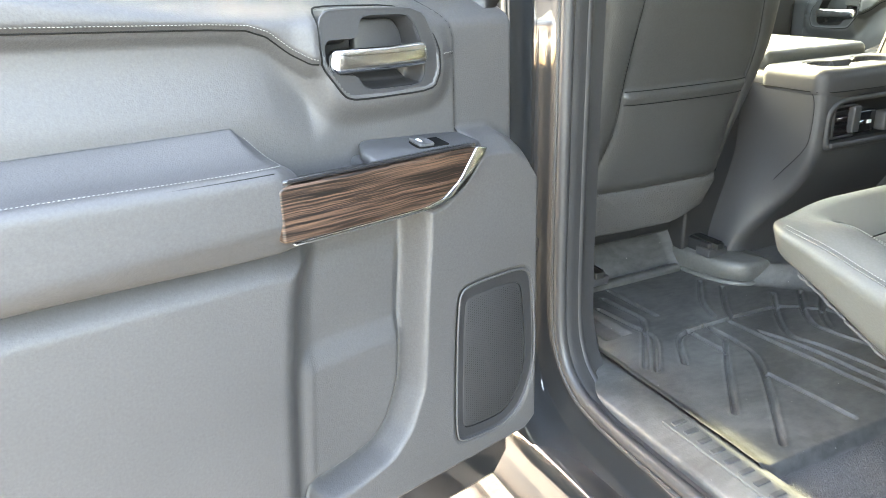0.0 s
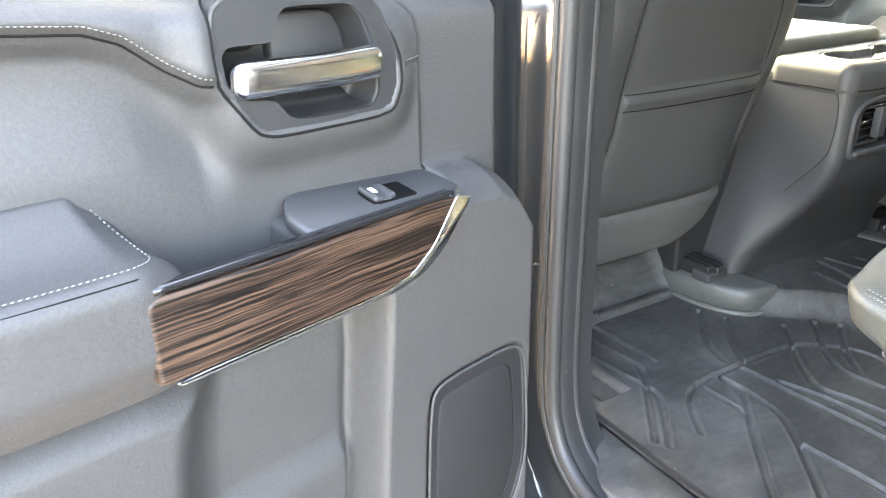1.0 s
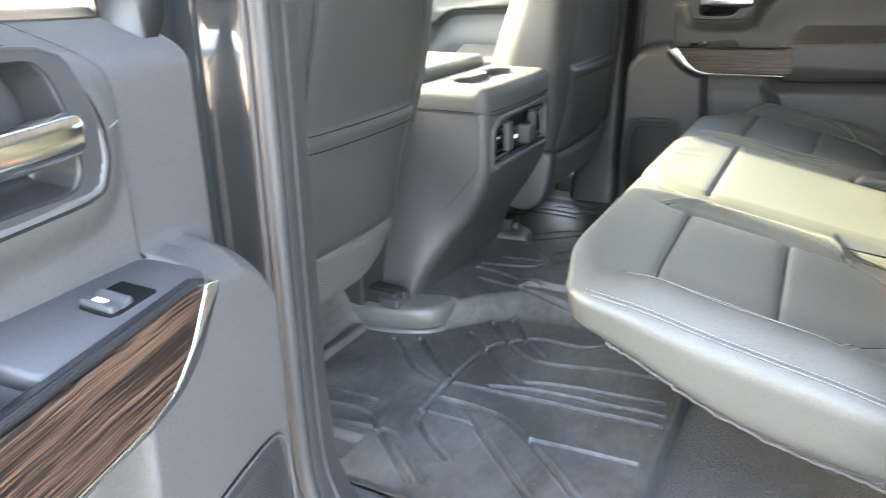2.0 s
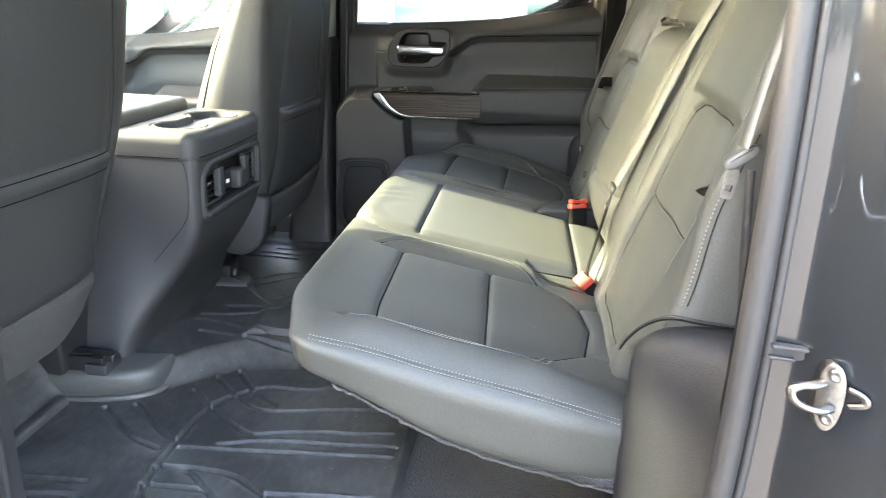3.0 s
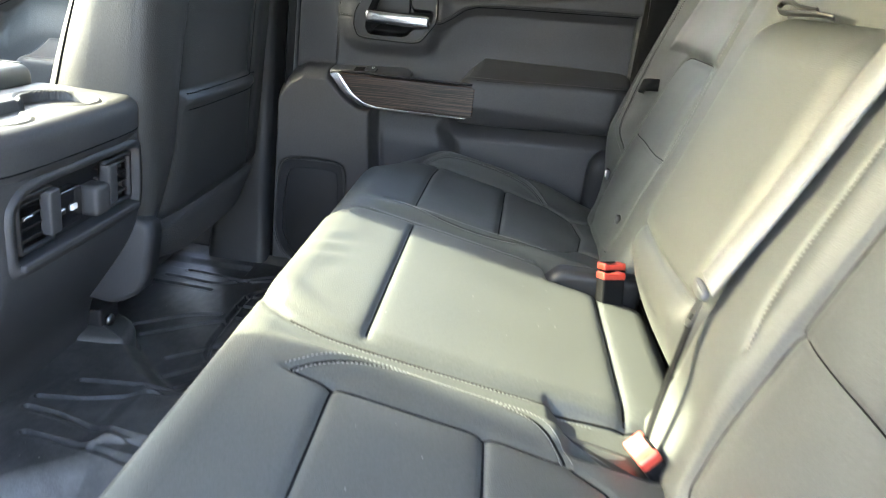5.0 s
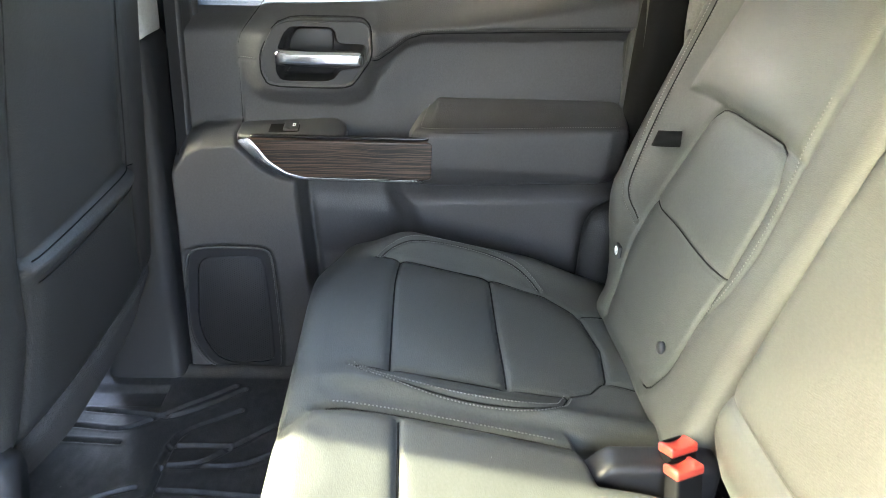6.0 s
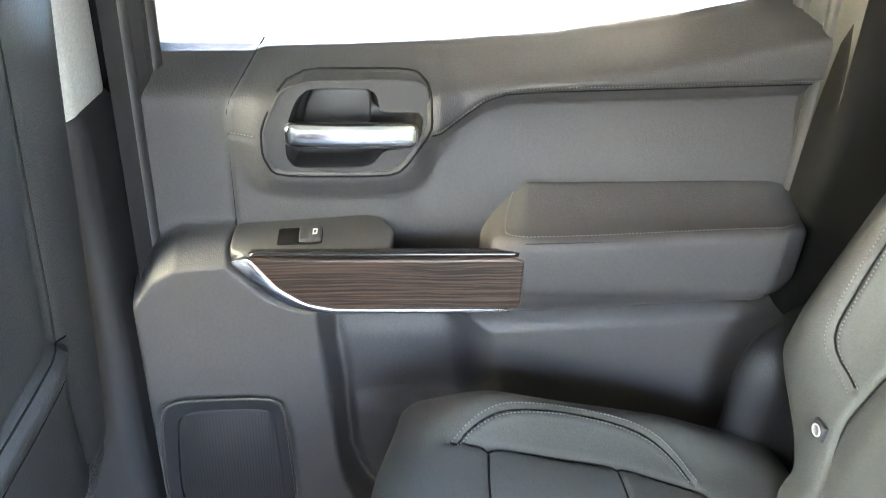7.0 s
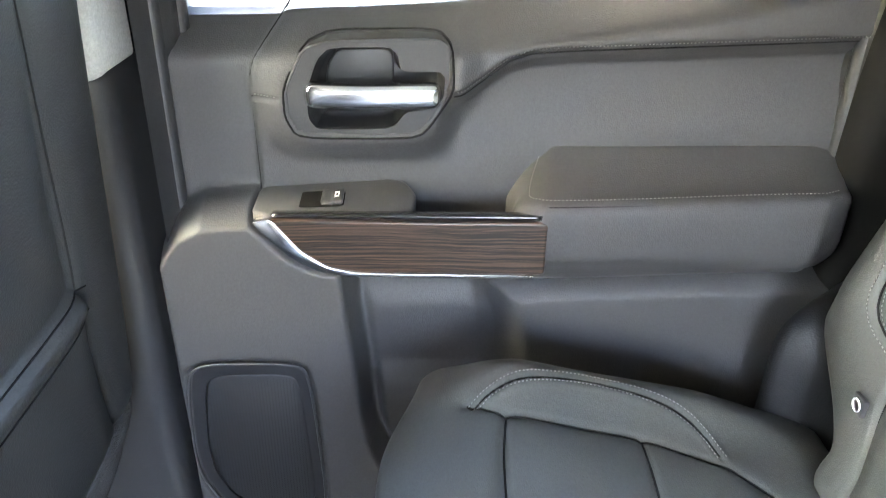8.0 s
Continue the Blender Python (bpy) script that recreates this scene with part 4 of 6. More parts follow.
under = part("rear_carpet", sheet(np.stack(np.broadcast_arrays(*np.meshgrid(np.linspace(-0.80, 0.80, 60), np.linspace(-0.5, -0.09, 20)), 0.045), -1)), CARPET, truck, "black carpet under the bench")


# seat rail cover beside the console
def rail_cover(s):
    cover = thing("rail_cover", "moulded black cover over the seat rail foot", "seat rail cover", "rail covers")
    for name, grow, lo, hi, soft in (("cover_body", 0.0, 0.05, 0.118, 0.014), ("cover_flange", 0.007, 0.05, 0.072, 0.005)):
        poly = rounded([(-0.345, 0.78), (-0.338, 0.60), (-0.314, 0.485), (-0.278, 0.428), (-0.228, 0.414), (-0.185, 0.418), (-0.185, 0.78)], 3, share=0.25)
        poly = np.column_stack([poly[:, 0] - grow * (poly[:, 0] < -0.2), poly[:, 1] - grow * (poly[:, 1] < 0.6)])
        geo = prism(poly, lo, hi, "z", soft)
        part(name, geo if s < 0 else mirrored(geo), RUBBER, cover)
    return cover


for s in (-1, 1):
    rail_cover(s)
# ---- rear bench ----
SLOPE = 0.33
INSERT = rounded([(0.614, -0.070), (0.611, -0.23), (0.588, -0.318), (0.545, -0.366), (0.45, -0.378), (0.37, -0.368), (0.333, -0.338), (0.312, -0.300), (0.306, -0.214), (0.307, -0.066)], 1, share=0.15)
CUSHION_SEAMS = [
    [(0.628, -0.020), (0.616, -0.070), (0.611, -0.23), (0.588, -0.318), (0.545, -0.366), (0.45, -0.380), (0.37, -0.368), (0.333, -0.338), (0.312, -0.300), (0.306, -0.214), (0.307, -0.066), (0.301, -0.015)],
    [(0.616, -0.071), (0.307, -0.066)],
    [(0.609, -0.226), (0.308, -0.218)],
    [(0.545, -0.366), (0.566, -0.45)],
    [(0.365, -0.366), (0.352, -0.45)],
]
PIPING_OUT = rounded([(0.622, -0.028), (0.643, -0.052), (0.658, -0.103), (0.664, -0.179), (0.654, -0.258), (0.632, -0.298), (0.598, -0.312)], 2, False)
PIPING_IN = rounded([(0.302, -0.018), (0.274, -0.055), (0.257, -0.124), (0.256, -0.22), (0.270, -0.282), (0.312, -0.302)], 2, False)
MIDDLE_EDGE = rounded([(0.150, 0.060), (0.190, 0.036), (0.212, 0.005), (0.219, -0.05), (0.217, -0.13), (0.212, -0.24), (0.200, -0.40)], 2, False)


def groove(d, depth, width):
    return -depth * np.exp(-((d / width) ** 2))


def corner_drop(x, y):
    """How far the far front corner rounds off."""
    return 0.037 * ease(y, -0.11, 0.056) ** 1.5 * ease(x, 0.42, 0.70)


def cushion_relief(x, y):
    """Height over the cushion's plain slope."""
    s = np.abs(x)
    h = np.zeros_like(x)
    for k, seam in enumerate(CUSHION_SEAMS):
        d = line_distance(s, y, seam)
        h += groove(d, 0.0040, 0.0034) + groove(d, 0.0022, 0.011)
    inside = outline_distance(s, y, INSERT)
    h += 0.004 * ease(inside, 0.0, -0.05) - 0.006 * np.exp(-(((s - 0.46) / 0.10) ** 2)) * ease(inside, 0.02, -0.05)
    h += 0.026 * np.exp(-(((s - 0.668) / 0.034) ** 2)) * ease(y, 0.05, -0.09) * ease(y, -0.46, -0.28) + 0.011 * np.exp(-(((s - 0.262) / 0.020) ** 2)) * ease(y, 0.05, -0.05)
    for line, deep in ((PIPING_OUT, 0.0034), (PIPING_IN, 0.0030)):
        d = line_distance(s, y, line)
        h += groove(d, deep, 0.0028) + 0.0016 * np.exp(-(((d - 0.006) / 0.003) ** 2))
    d = line_distance(s, y, MIDDLE_EDGE)
    inner = (s < np.interp(-y, [-0.06, -0.036, -0.005, 0.05, 0.40], [0.150, 0.190, 0.212, 0.219, 0.200])).astype(float)
    h += groove(d, 0.006, 0.005) + inner * 0.008 * ease(d, 0.0, 0.03)
    h -= 0.007 * np.exp(-(((s - 0.243) / 0.016) ** 2)) * ease(y, 0.04, -0.05)
    for line in ([(-0.20, -0.078), (0.20, -0.078)], [(-0.20, -0.376), (0.20, -0.376)]):
        d = line_distance(x, y, line)
        h += groove(d, 0.0040, 0.0034) + groove(d, 0.0022, 0.011)
    # pockets for the buckles
    for c in (-0.250, 0.188):
        d = outline_distance(x, y, [(c - 0.045, -0.30), (c + 0.05, -0.285), (c + 0.05, -0.46), (c - 0.045, -0.46)])
        h -= (0.022 if c > 0 else 0.013) * ease(d, 0.006, -0.014)
    # creases of use
    h += 0.0012 * np.sin(70 * y + 9 * np.sin(16 * x)) * np.exp(-((y - 0.01) / 0.03) ** 2) * ease(s, 0.28, 0.2)
    return h - corner_drop(x, y)


def cushion_top(x, y):
    x, y = np.asarray(x, float), np.asarray(y, float)
    return 0.424 + 0.19 * y + cushion_relief(x, y)


def cushion_shape(p, n):
    x, y, z = p.T
    s = np.abs(x)
    top = np.clip(n[:, 2], 0, 1)
    low = np.clip((0.42 - z) / 0.14, 0, 1)
    h = cushion_relief(x, y) * top ** 0.7 - corner_drop(x, y) * (1 - top ** 0.7) * ease(z, 0.31, 0.39)
    z = z + y * 0.19 + h + low * (0.040 + 0.042 * ease(y, -0.26, 0.05))
    corner = ease(s, 0.50, 0.735)
    y = y - 0.042 * corner ** 1.4 * ease(y, -0.20, 0.06)
    y = y - 0.018 * low * ease(y, -0.05, 0.06)
    side = np.clip(np.abs(n[:, 0]), 0, 1)
    x = np.sign(x) * (s - 0.022 * low * side - 0.018 * ease(y, -0.3, -0.46) * corner)
    return np.column_stack([x, y, z])


bench = thing("rear_bench_seat", "black leather rear bench seat with pale stitching", "seat")
cushion = part("seat_cushion", softbox((-0.728, -0.47, 0.278), (0.728, 0.056, 0.424), 0.036, (0.0042, 0.0042, 0.02), cushion_shape), LEATHER, bench, "black leather bench cushion with three sewn seats")
part("cushion_base", softbox((-0.695, -0.45, 0.266), (0.695, 0.000, 0.300), 0.02, (0.03, 0.03, 0.02), lambda p, n: np.column_stack([p[:, 0], p[:, 1] - 0.042 * ease(np.abs(p[:, 0]), 0.5, 0.7) * ease(p[:, 1], -0.2, 0.0), p[:, 2] + 0.19 * p[:, 1] + 0.040 + 0.042 * ease(p[:, 1], -0.26, 0.05)])), CARPET, bench, "fuzzy black carpet underside")


fuzz_rnd = random.Random(11)
for sg in (-1, 1):
    fringe = []
    for k in range(90):
        t = k / 89
        y, x = (-0.40 + 0.40 * t / 0.62, 0.7035) if t < 0.62 else (0.0 + 0.028 * min(1, (t - 0.62) / 0.08), 0.7035 - 0.40 * (t - 0.62) / 0.38)
        yy = y - 0.042 * float(ease(x, 0.50, 0.735)) ** 1.4 * float(ease(y, -0.20, 0.06)) - 0.010
        fringe.append((sg * x + fuzz_rnd.uniform(-0.0012, 0.0012), yy + fuzz_rnd.uniform(-0.0015, 0.0015), 0.3165 + 0.19 * y + 0.042 * float(ease(y, -0.26, 0.05)) + fuzz_rnd.uniform(-0.0015, 0.0012)))
    part("carpet_fringe", tube(fringe, 0.0020, 6), FUZZ, bench, "fuzzy grey carpet edge under the cushion")


def on_cushion(line, lift=0.0006, sign=1):
    p = np.array(line, float)
    x = sign * p[:, 0]
    y = p[:, 1] - 0.042 * ease(np.abs(x), 0.50, 0.735) ** 1.4 * ease(p[:, 1], -0.20, 0.06)
    return np.column_stack([x, y, cushion_top(x, p[:, 1]) + lift])


def beside(line, d):
    """A line run at a distance beside another."""
    p = np.array(line, float)
    t = np.gradient(p, axis=0)
    t /= np.linalg.norm(t, axis=1, keepdims=True)
    return p + np.stack([-t[:, 1], t[:, 0]], 1) * d


# a black tube laid in the groove as its shade
def seam_shade_on_cushion(line, sg=1):
    q, _, _ = spaced(np.array(line, float), 0.006)
    return tube(on_cushion(q, 0.0010, sg), 0.0013, 6)


for sg in (-1, 1):
    for seam in CUSHION_SEAMS:
        part("seam_shade", seam_shade_on_cushion(seam, sg), SHADE_BLACK, cushion)
    part("seam_shade", seam_shade_on_cushion(PIPING_OUT, sg), SHADE_BLACK, cushion)
    part("seam_shade", seam_shade_on_cushion(PIPING_IN, sg), SHADE_BLACK, cushion)
    part("seam_shade", seam_shade_on_cushion(MIDDLE_EDGE[MIDDLE_EDGE[:, 1] < 0.012], sg), SHADE_BLACK, cushion)
for yy in (-0.078, -0.376):
    part("seam_shade", seam_shade_on_cushion([(-0.20, yy), (0.20, yy)]), SHADE_BLACK, cushion)
for sg in (-1, 1):
    rows = [stitches(on_cushion(beside(line, d), 0.0008, sg), 0.0058, 0.0008) for line in (PIPING_OUT, PIPING_IN) for d in (0.0055, -0.0055)]
    rows.append(stitches(on_cushion(beside(MIDDLE_EDGE[(MIDDLE_EDGE[:, 1] < 0.005) & (MIDDLE_EDGE[:, 1] > -0.36)], 0.008), 0.0008, sg), 0.0058, 0.0008))
    for row in rows:
        part("stitching", row, THREAD, cushion)
    # seam along the outer side and front edge of the cushion
    edge = []
    for t in np.linspace(0, 1, 60):
        x = 0.716
        y = 0.025 - 0.425 * t
        yy = y - 0.042 * float(ease(x, 0.50, 0.735)) ** 1.4 * float(ease(y, -0.20, 0.06))
        edge.append((sg * (0.7185 - 0.018 * float(ease(y, -0.3, -0.46))), yy, 0.4165 + 0.19 * y + 0.75 * float(cushion_relief(np.array([sg * 0.70]), np.array([y]))[0]) - 0.25 * float(corner_drop(sg * 0.70, y))))
    if sg > 0:
        edge = [(a + 0.007, b, c - 0.016) for a, b, c in edge]
    else:
        edge = [(-0.709 + 0.008 * float(ease(b, -0.30, -0.40)), b, c + 0.0045 - 0.004 * float(ease(b, -0.30, -0.40))) for a, b, c in edge]
    part("stitching", stitches(edge, 0.0056, 0.0008), THREAD, cushion)
    part("stitching", stitches(np.array(edge) + (sg * 0.0048, 0, -0.0036), 0.0056, 0.0008), THREAD, cushion)
    part("seam_piping", tube(np.array(edge) + (sg * 0.0022, 0, -0.0038), 0.0018, 6), LEATHER, cushion)

# ---- bench back ----
PAD = rounded([(0.300, 0.705), (0.300, 0.42), (0.33, 0.36), (0.55, 0.36), (0.578, 0.42), (0.570, 0.548), (0.545, 0.685), (0.520, 0.706)], 2, share=0.15)
BACK_SEAMS = [
    [(0.300, 0.549), (0.570, 0.548)],
    [(0.288, 0.78), (0.276, 0.68), (0.268, 0.60), (0.274, 0.545), (0.290, 0.505)],
]
PAD_NEAR = rounded([(0.335, 0.695), (0.322, 0.55), (0.318, 0.42), (0.33, 0.36), (0.55, 0.36), (0.588, 0.42), (0.590, 0.548), (0.590, 0.668), (0.582, 0.684)], 2, share=0.15)
STITCH_NEAR = rounded([(0.700, 0.92), (0.672, 0.765), (0.643, 0.66), (0.616, 0.604), (0.598, 0.535), (0.590, 0.50)], 2, False)
BOLSTER_SEAM = rounded([(0.640, 0.92), (0.640, 0.765), (0.636, 0.60), (0.628, 0.53), (0.585, 0.505)], 2, False)


def back_relief(s, z, near=False):
    d = outline_distance(s, z, PAD_NEAR if near else PAD)
    keen = 1 - 0.75 * ease(s, 0.50, 0.57) if near else 1.0
    h = keen * (groove(d, 0.006, 0.004) + groove(d, 0.0025, 0.016)) + (-0.007 * ease(d, 0.006, -0.012) if near else 0.006 * ease(d, 0.0, -0.05))
    for seam in [[(0.322, 0.540), (0.590, 0.539)], BACK_SEAMS[1]] if near else BACK_SEAMS:
        e = line_distance(s, z, seam)
        h += groove(e, 0.0035, 0.0028) + groove(e, 0.0015, 0.012)
    e = line_distance(s, z, STITCH_NEAR if near else BOLSTER_SEAM)
    h += groove(e, 0.0015, 0.006) if near else groove(e, 0.0035, 0.003)
    if near:
        h += ease(s, 0.585, 0.70) * (0.010 * ease(z, 0.42, 0.50) + 0.020 * ease(z, 0.50, 0.64)) + 0.010 * ease(s, 0.330, 0.290) * ease(z, 0.40, 0.48)
    else:
        h += 0.040 * np.exp(-(((s - 0.655) / 0.045) ** 2)) * ease(z, 0.42, 0.55) + 0.006 * np.exp(-(((s - 0.275) / 0.05) ** 2)) * ease(z, 0.40, 0.5)
    # upper pad over the sewn insert
    u = outline_distance(s, z, [(0.310 if near else 0.275, 0.705 if near else 0.708), (0.615, 0.692 if near else 0.708), (0.60, 0.90), (0.325 if near else 0.29, 0.90)])
    h += (0.010 if near else 0.007) * ease(u, 0.005, -0.022) + groove(u, 0.002, 0.004)
    h += 0.0012 * np.sin(38 * s + 22 * z)
    return h


def back_front(s, z, near=False):
    return -0.285 - SLOPE * np.asarray(z, float) + back_relief(np.asarray(s, float), np.asarray(z, float), near)


def back_half(sg):
    def bend(p, n):
        x, y, z = p.T
        face = np.clip(n[:, 1], 0, 1)
        y = y + back_relief(np.abs(x), z, sg < 0) * face ** 0.7 - SLOPE * z
        s = np.abs(x)
        s = s - 0.12 * ease(z, 0.485, 0.38) * ease(s, 0.5, 0.72)
        return np.column_stack([sg * s, y, z])

    geo = softbox((0.172 if sg < 0 else 0.190, -0.43, 0.335), (0.722, -0.285, 0.93), 0.018 if sg < 0 else 0.032, (0.0036, 0.03, 0.0036), bend)
    return geo if sg > 0 else flipped(geo)


for sg in (-1, 1):
    half = part("backrest", back_half(sg), LEATHER, bench, "black leather backrest with a quilted insert")
    near = sg < 0
    ring = np.vstack([PAD_NEAR, PAD_NEAR[:1]]) if near else np.vstack([PAD, PAD[:1]])
    if near:
        ring = np.roll(PAD_NEAR, -int(np.argmax(PAD_NEAR[:, 0] + PAD_NEAR[:, 1])) - 1, 0)
        ring = ring[(ring[:, 0] < 0.575)]
    stitch_line = STITCH_NEAR if near else BOLSTER_SEAM
    for seam in (ring, np.array([(0.330, 0.540), (0.578, 0.539)])) if near else (ring, np.array(BACK_SEAMS[0]), stitch_line):
        q, _, _ = spaced(seam, 0.003)
        bx = q[:, 0] - 0.12 * ease(q[:, 1], 0.485, 0.38) * ease(q[:, 0], 0.5, 0.72)
        # groove shade drawn as a thin black tube
        part("seam_shade", tube(np.column_stack([sg * bx, back_front(q[:, 0], q[:, 1], near) + 0.0010, q[:, 1]]), 0.0008 if near else 0.0012, 6), SHADE_BLACK, half)
    rows = []
    for d in (0.0,) if near else (0.006, -0.005):
        q = np.array(beside(stitch_line, d))
        rows.append(stitches(np.column_stack([sg * q[:, 0], back_front(q[:, 0], q[:, 1], near) + (0.0018 if near else 0.001), q[:, 1]]), 0.0058, 0.0009))
    q = np.array(beside(rounded(BACK_SEAMS[1], 2, False), 0.006))
    rows.append(stitches(np.column_stack([sg * q[:, 0], back_front(q[:, 0], q[:, 1], near) + 0.001, q[:, 1]]), 0.0058, 0.0007))
    for row in rows:
        part("stitching", row, THREAD, half)
    if near:
        q = np.column_stack([np.full(40, 0.7165), np.linspace(0.70, 0.505, 40)])
        hem = np.column_stack([-q[:, 0], back_front(0.712 + 0 * q[:, 0], q[:, 1], True) - 0.0060, q[:, 1]])
        part("stitching", stitches(hem + (-0.0012, 0.0012, 0), 0.0062, 0.0009), THREAD, half)
        part("seam_shade", tube(hem + (-0.0030, -0.0045, 0), 0.0007, 6), SHADE_BLACK, half)
    if near:
        fold = rounded(np.array([(-0.724, -0.535, 0.486), (-0.727, -0.470, 0.490), (-0.722, -0.434, 0.494), (-0.690, -0.414, 0.470), (-0.645, -0.404, 0.430), (-0.612, -0.402, 0.400)]), 2, False)
        # fold in the dimmed vinyl, as dark as a shaded crease
        part("hem_piping", tube(fold, 0.0018, 8), VINYL_DIM, half)
        # black tube below it as the shade of the gap
        part("seam_shade", tube(fold - (0.0010, 0.0, 0.0028), 0.0011, 8), SHADE_BLACK, half)
    # head restraint
    head = part("head_restraint", softbox((sg * 0.45 - 0.13, -0.655, 0.935), (sg * 0.45 + 0.13, -0.565, 1.10), 0.035, 0.03), LEATHER, bench)
    for dx in (-0.06, 0.06):
        part("restraint_post", tube([(sg * 0.45 + dx, -0.60, 0.90), (sg * 0.45 + dx, -0.61, 0.96)], 0.006, 8), CHROME, head)
    # black elastic belt keeper between insert and bolster
    if near:
        # slit in the cover beside the stitching
        slit = rounded([(0.532, 0.596), (0.575, 0.6125), (0.594, 0.6185), (0.598, 0.6135), (0.587, 0.6000), (0.560, 0.5965)], 2, share=0.08)
        cut = moved(slab(slit, -0.004, 0.0016, 0.0006), lambda a, b, w: (-a, float(back_front(a, b, True)) + w, b))
        lip = tube(np.array([(-a, float(back_front(a, b, True)) + 0.0012, b) for a, b in spaced(np.array([(0.530, 0.5965), (0.575, 0.6140), (0.596, 0.6200)]), 0.004)[0]]), 0.0016, 6)
        part("slit_edge", lip, LEATHER, half)
        part("cover_slit", cut, HOLE, half, "dark slit in the leather")
    else:
        c = np.array((0.592, float(back_front(0.592, 0.632)) + 0.008, 0.632))
        keep_pts = [c + np.array(k) for k in ((-0.014, -0.010, 0.010), (-0.012, 0.010, 0.009), (0.006, 0.022, 0.004), (0.022, 0.016, -0.001), (0.026, -0.006, -0.004))]
        part("belt_keeper", ribbon(rounded(np.array(keep_pts), 2, False), (0, -0.3, 1), 0.024, 0.002), SHADE_BLACK, half, "black elastic belt keeper loop")
    if sg < 0:
        continue
    # child seat anchor tag and button
    tag_x, tag_z = 0.585, 0.452
    ty = float(back_front(tag_x, tag_z))
    tag = part("anchor_tag", softbox((sg * tag_x - 0.010, ty + 0.004, tag_z - 0.010), (sg * tag_x + 0.010, ty + 0.010, tag_z + 0.010), 0.002, 0.01), HARD_PLASTIC, half, "small anchor tag with a white round mark")
    part("tag_disc", moved(lathe([(0.0072, 0.0), (0.0072, 0.001), (0.0054, 0.0010), (0.0054, 0.0)], 20, "y"), lambda x, y, z: (x + sg * tag_x, y + ty + 0.0102, z + tag_z)), WHITE_MARK, tag)
    part("anchor_button", moved(lathe([(0.0085, -0.004), (0.0085, 0.002), (0.007, 0.0035), (0.0, 0.004)], 18, "y"), lambda x, y, z: (x + sg * 0.335, y + float(back_front(0.335, 0.43)) + 0.002, z + 0.43)), HARD_PLASTIC, half)


def centre_bend(p, n):
    x, y, z = p.T
    face = np.clip(n[:, 1], 0, 1)
    d = line_distance(x, z, [(-0.2, 0.492), (0.2, 0.484)])
    h = groove(d, 0.006, 0.0035) + groove(d, 0.004, 0.014) + 0.008 * np.cos(np.clip(x / 0.18, -1, 1) * math.pi / 2)
    x = x + 0.012 * ease(z, 0.45, 0.70) * (x > 0)
    return np.column_stack([x, y + h * face - SLOPE * z - 0.045 * ease(z, 0.47, 0.37), z])


centre = part("centre_armrest", softbox((-0.172, -0.41, 0.365), (0.176, -0.264, 0.795), 0.042, (0.008, 0.03, 0.004), centre_bend), LEATHER, bench, "padded black leather fold-down centre armrest")

pull = [(-0.025, -0.542, 0.800), (-0.005, -0.528, 0.802), (0.030, -0.519, 0.800), (0.075, -0.518, 0.799), (0.118, -0.524, 0.804), (0.135, -0.536, 0.812), (0.105, -0.534, 0.815), (0.060, -0.530, 0.808), (0.010, -0.536, 0.806)]
part("pull_strap", ribbon(rounded(np.array(pull), 2, False), (0.1, 0.5, 0.8), 0.007, 0.002), BLACK_PLASTIC, centre, "black fabric pull loop")
part("centre_top", softbox((-0.23, -0.45, 0.775), (0.23, -0.30, 0.93), 0.035, 0.03, lambda p, n: np.column_stack([p[:, 0], p[:, 1] - SLOPE * p[:, 2], p[:, 2]])), LEATHER, bench)


# ---- seat belts ----
def buckle(x, y, z, turn, label, proud=0.0075, tilt=14):
    """A belt buckle: black stalk and housing with a red push button on top."""
    m = pose(x, y, z, tilt, 0, turn)
    b = thing("belt_buckle", label, "seat belt buckle", "belt buckles", m=m)
    # housing colour taken down to near black, for the cushion roll's shade
    part("buckle_body", softbox((-0.0195, -0.0115, -0.075), (0.0195, 0.0115, 0.000), 0.005, 0.01), SHADE_BLACK, b)
    part("release_button", softbox((-0.0195, -0.0125, -0.004), (0.0195, 0.0120, proud), 0.003, 0.006, lambda p, n: np.column_stack([p[:, 0], p[:, 1], p[:, 2] - 0.004 * np.cos(np.clip(p[:, 0] / 0.016, -1, 1) * 1.57) * (p[:, 2] > 0.006)])), RED, b, "red push button")
    part("buckle_slot", softbox((-0.013, -0.0125, -0.001), (0.013, -0.0095, 0.0072), 0.001, 0.01), HOLE, b)
    return b


buckle(0.178, -0.398, 0.397, 112, "black belt buckle with red button in the seat crease")
buckle(0.146, -0.394, 0.393, 112, "black belt buckle with red button in the seat crease")
buckle(-0.266, -0.384, 0.362, 20, "black belt buckle with red button sunk in the seat", 0.009, -42)
# black boot round the pair, and the dark pocket round the single one
part("buckle_boot", softbox((0.158, -0.45, 0.315), (0.200, -0.285, 0.386), 0.012, 0.008, lambda p, n: np.column_stack([p[:, 0], p[:, 1], p[:, 2] - 0.030 * ease(p[:, 1], -0.325, -0.285) * (p[:, 2] > 0.35)])), BLACK_PLASTIC, bench, "black moulded buckle boot")
pocket = rounded([(-0.232, -0.300), (-0.262, -0.302), (-0.300, -0.372), (-0.290, -0.392), (-0.262, -0.388)], 2, share=0.15)
part("buckle_pocket", moved(slab(pocket, -0.004, 0.0015, 0.001), lambda a, b, w: (a, b, float(cushion_top(a, b)) + w)), BLACK_PLASTIC, bench, "black lined buckle pocket")


def shoulder_belt(points, across, label):
    b = thing("seat_belt", label, "seat belt", "seat belts")
    part("webbing", ribbon(rounded(np.array(points, float), 2, False), across, 0.046, 0.0016), WEBBING, b)
    return b


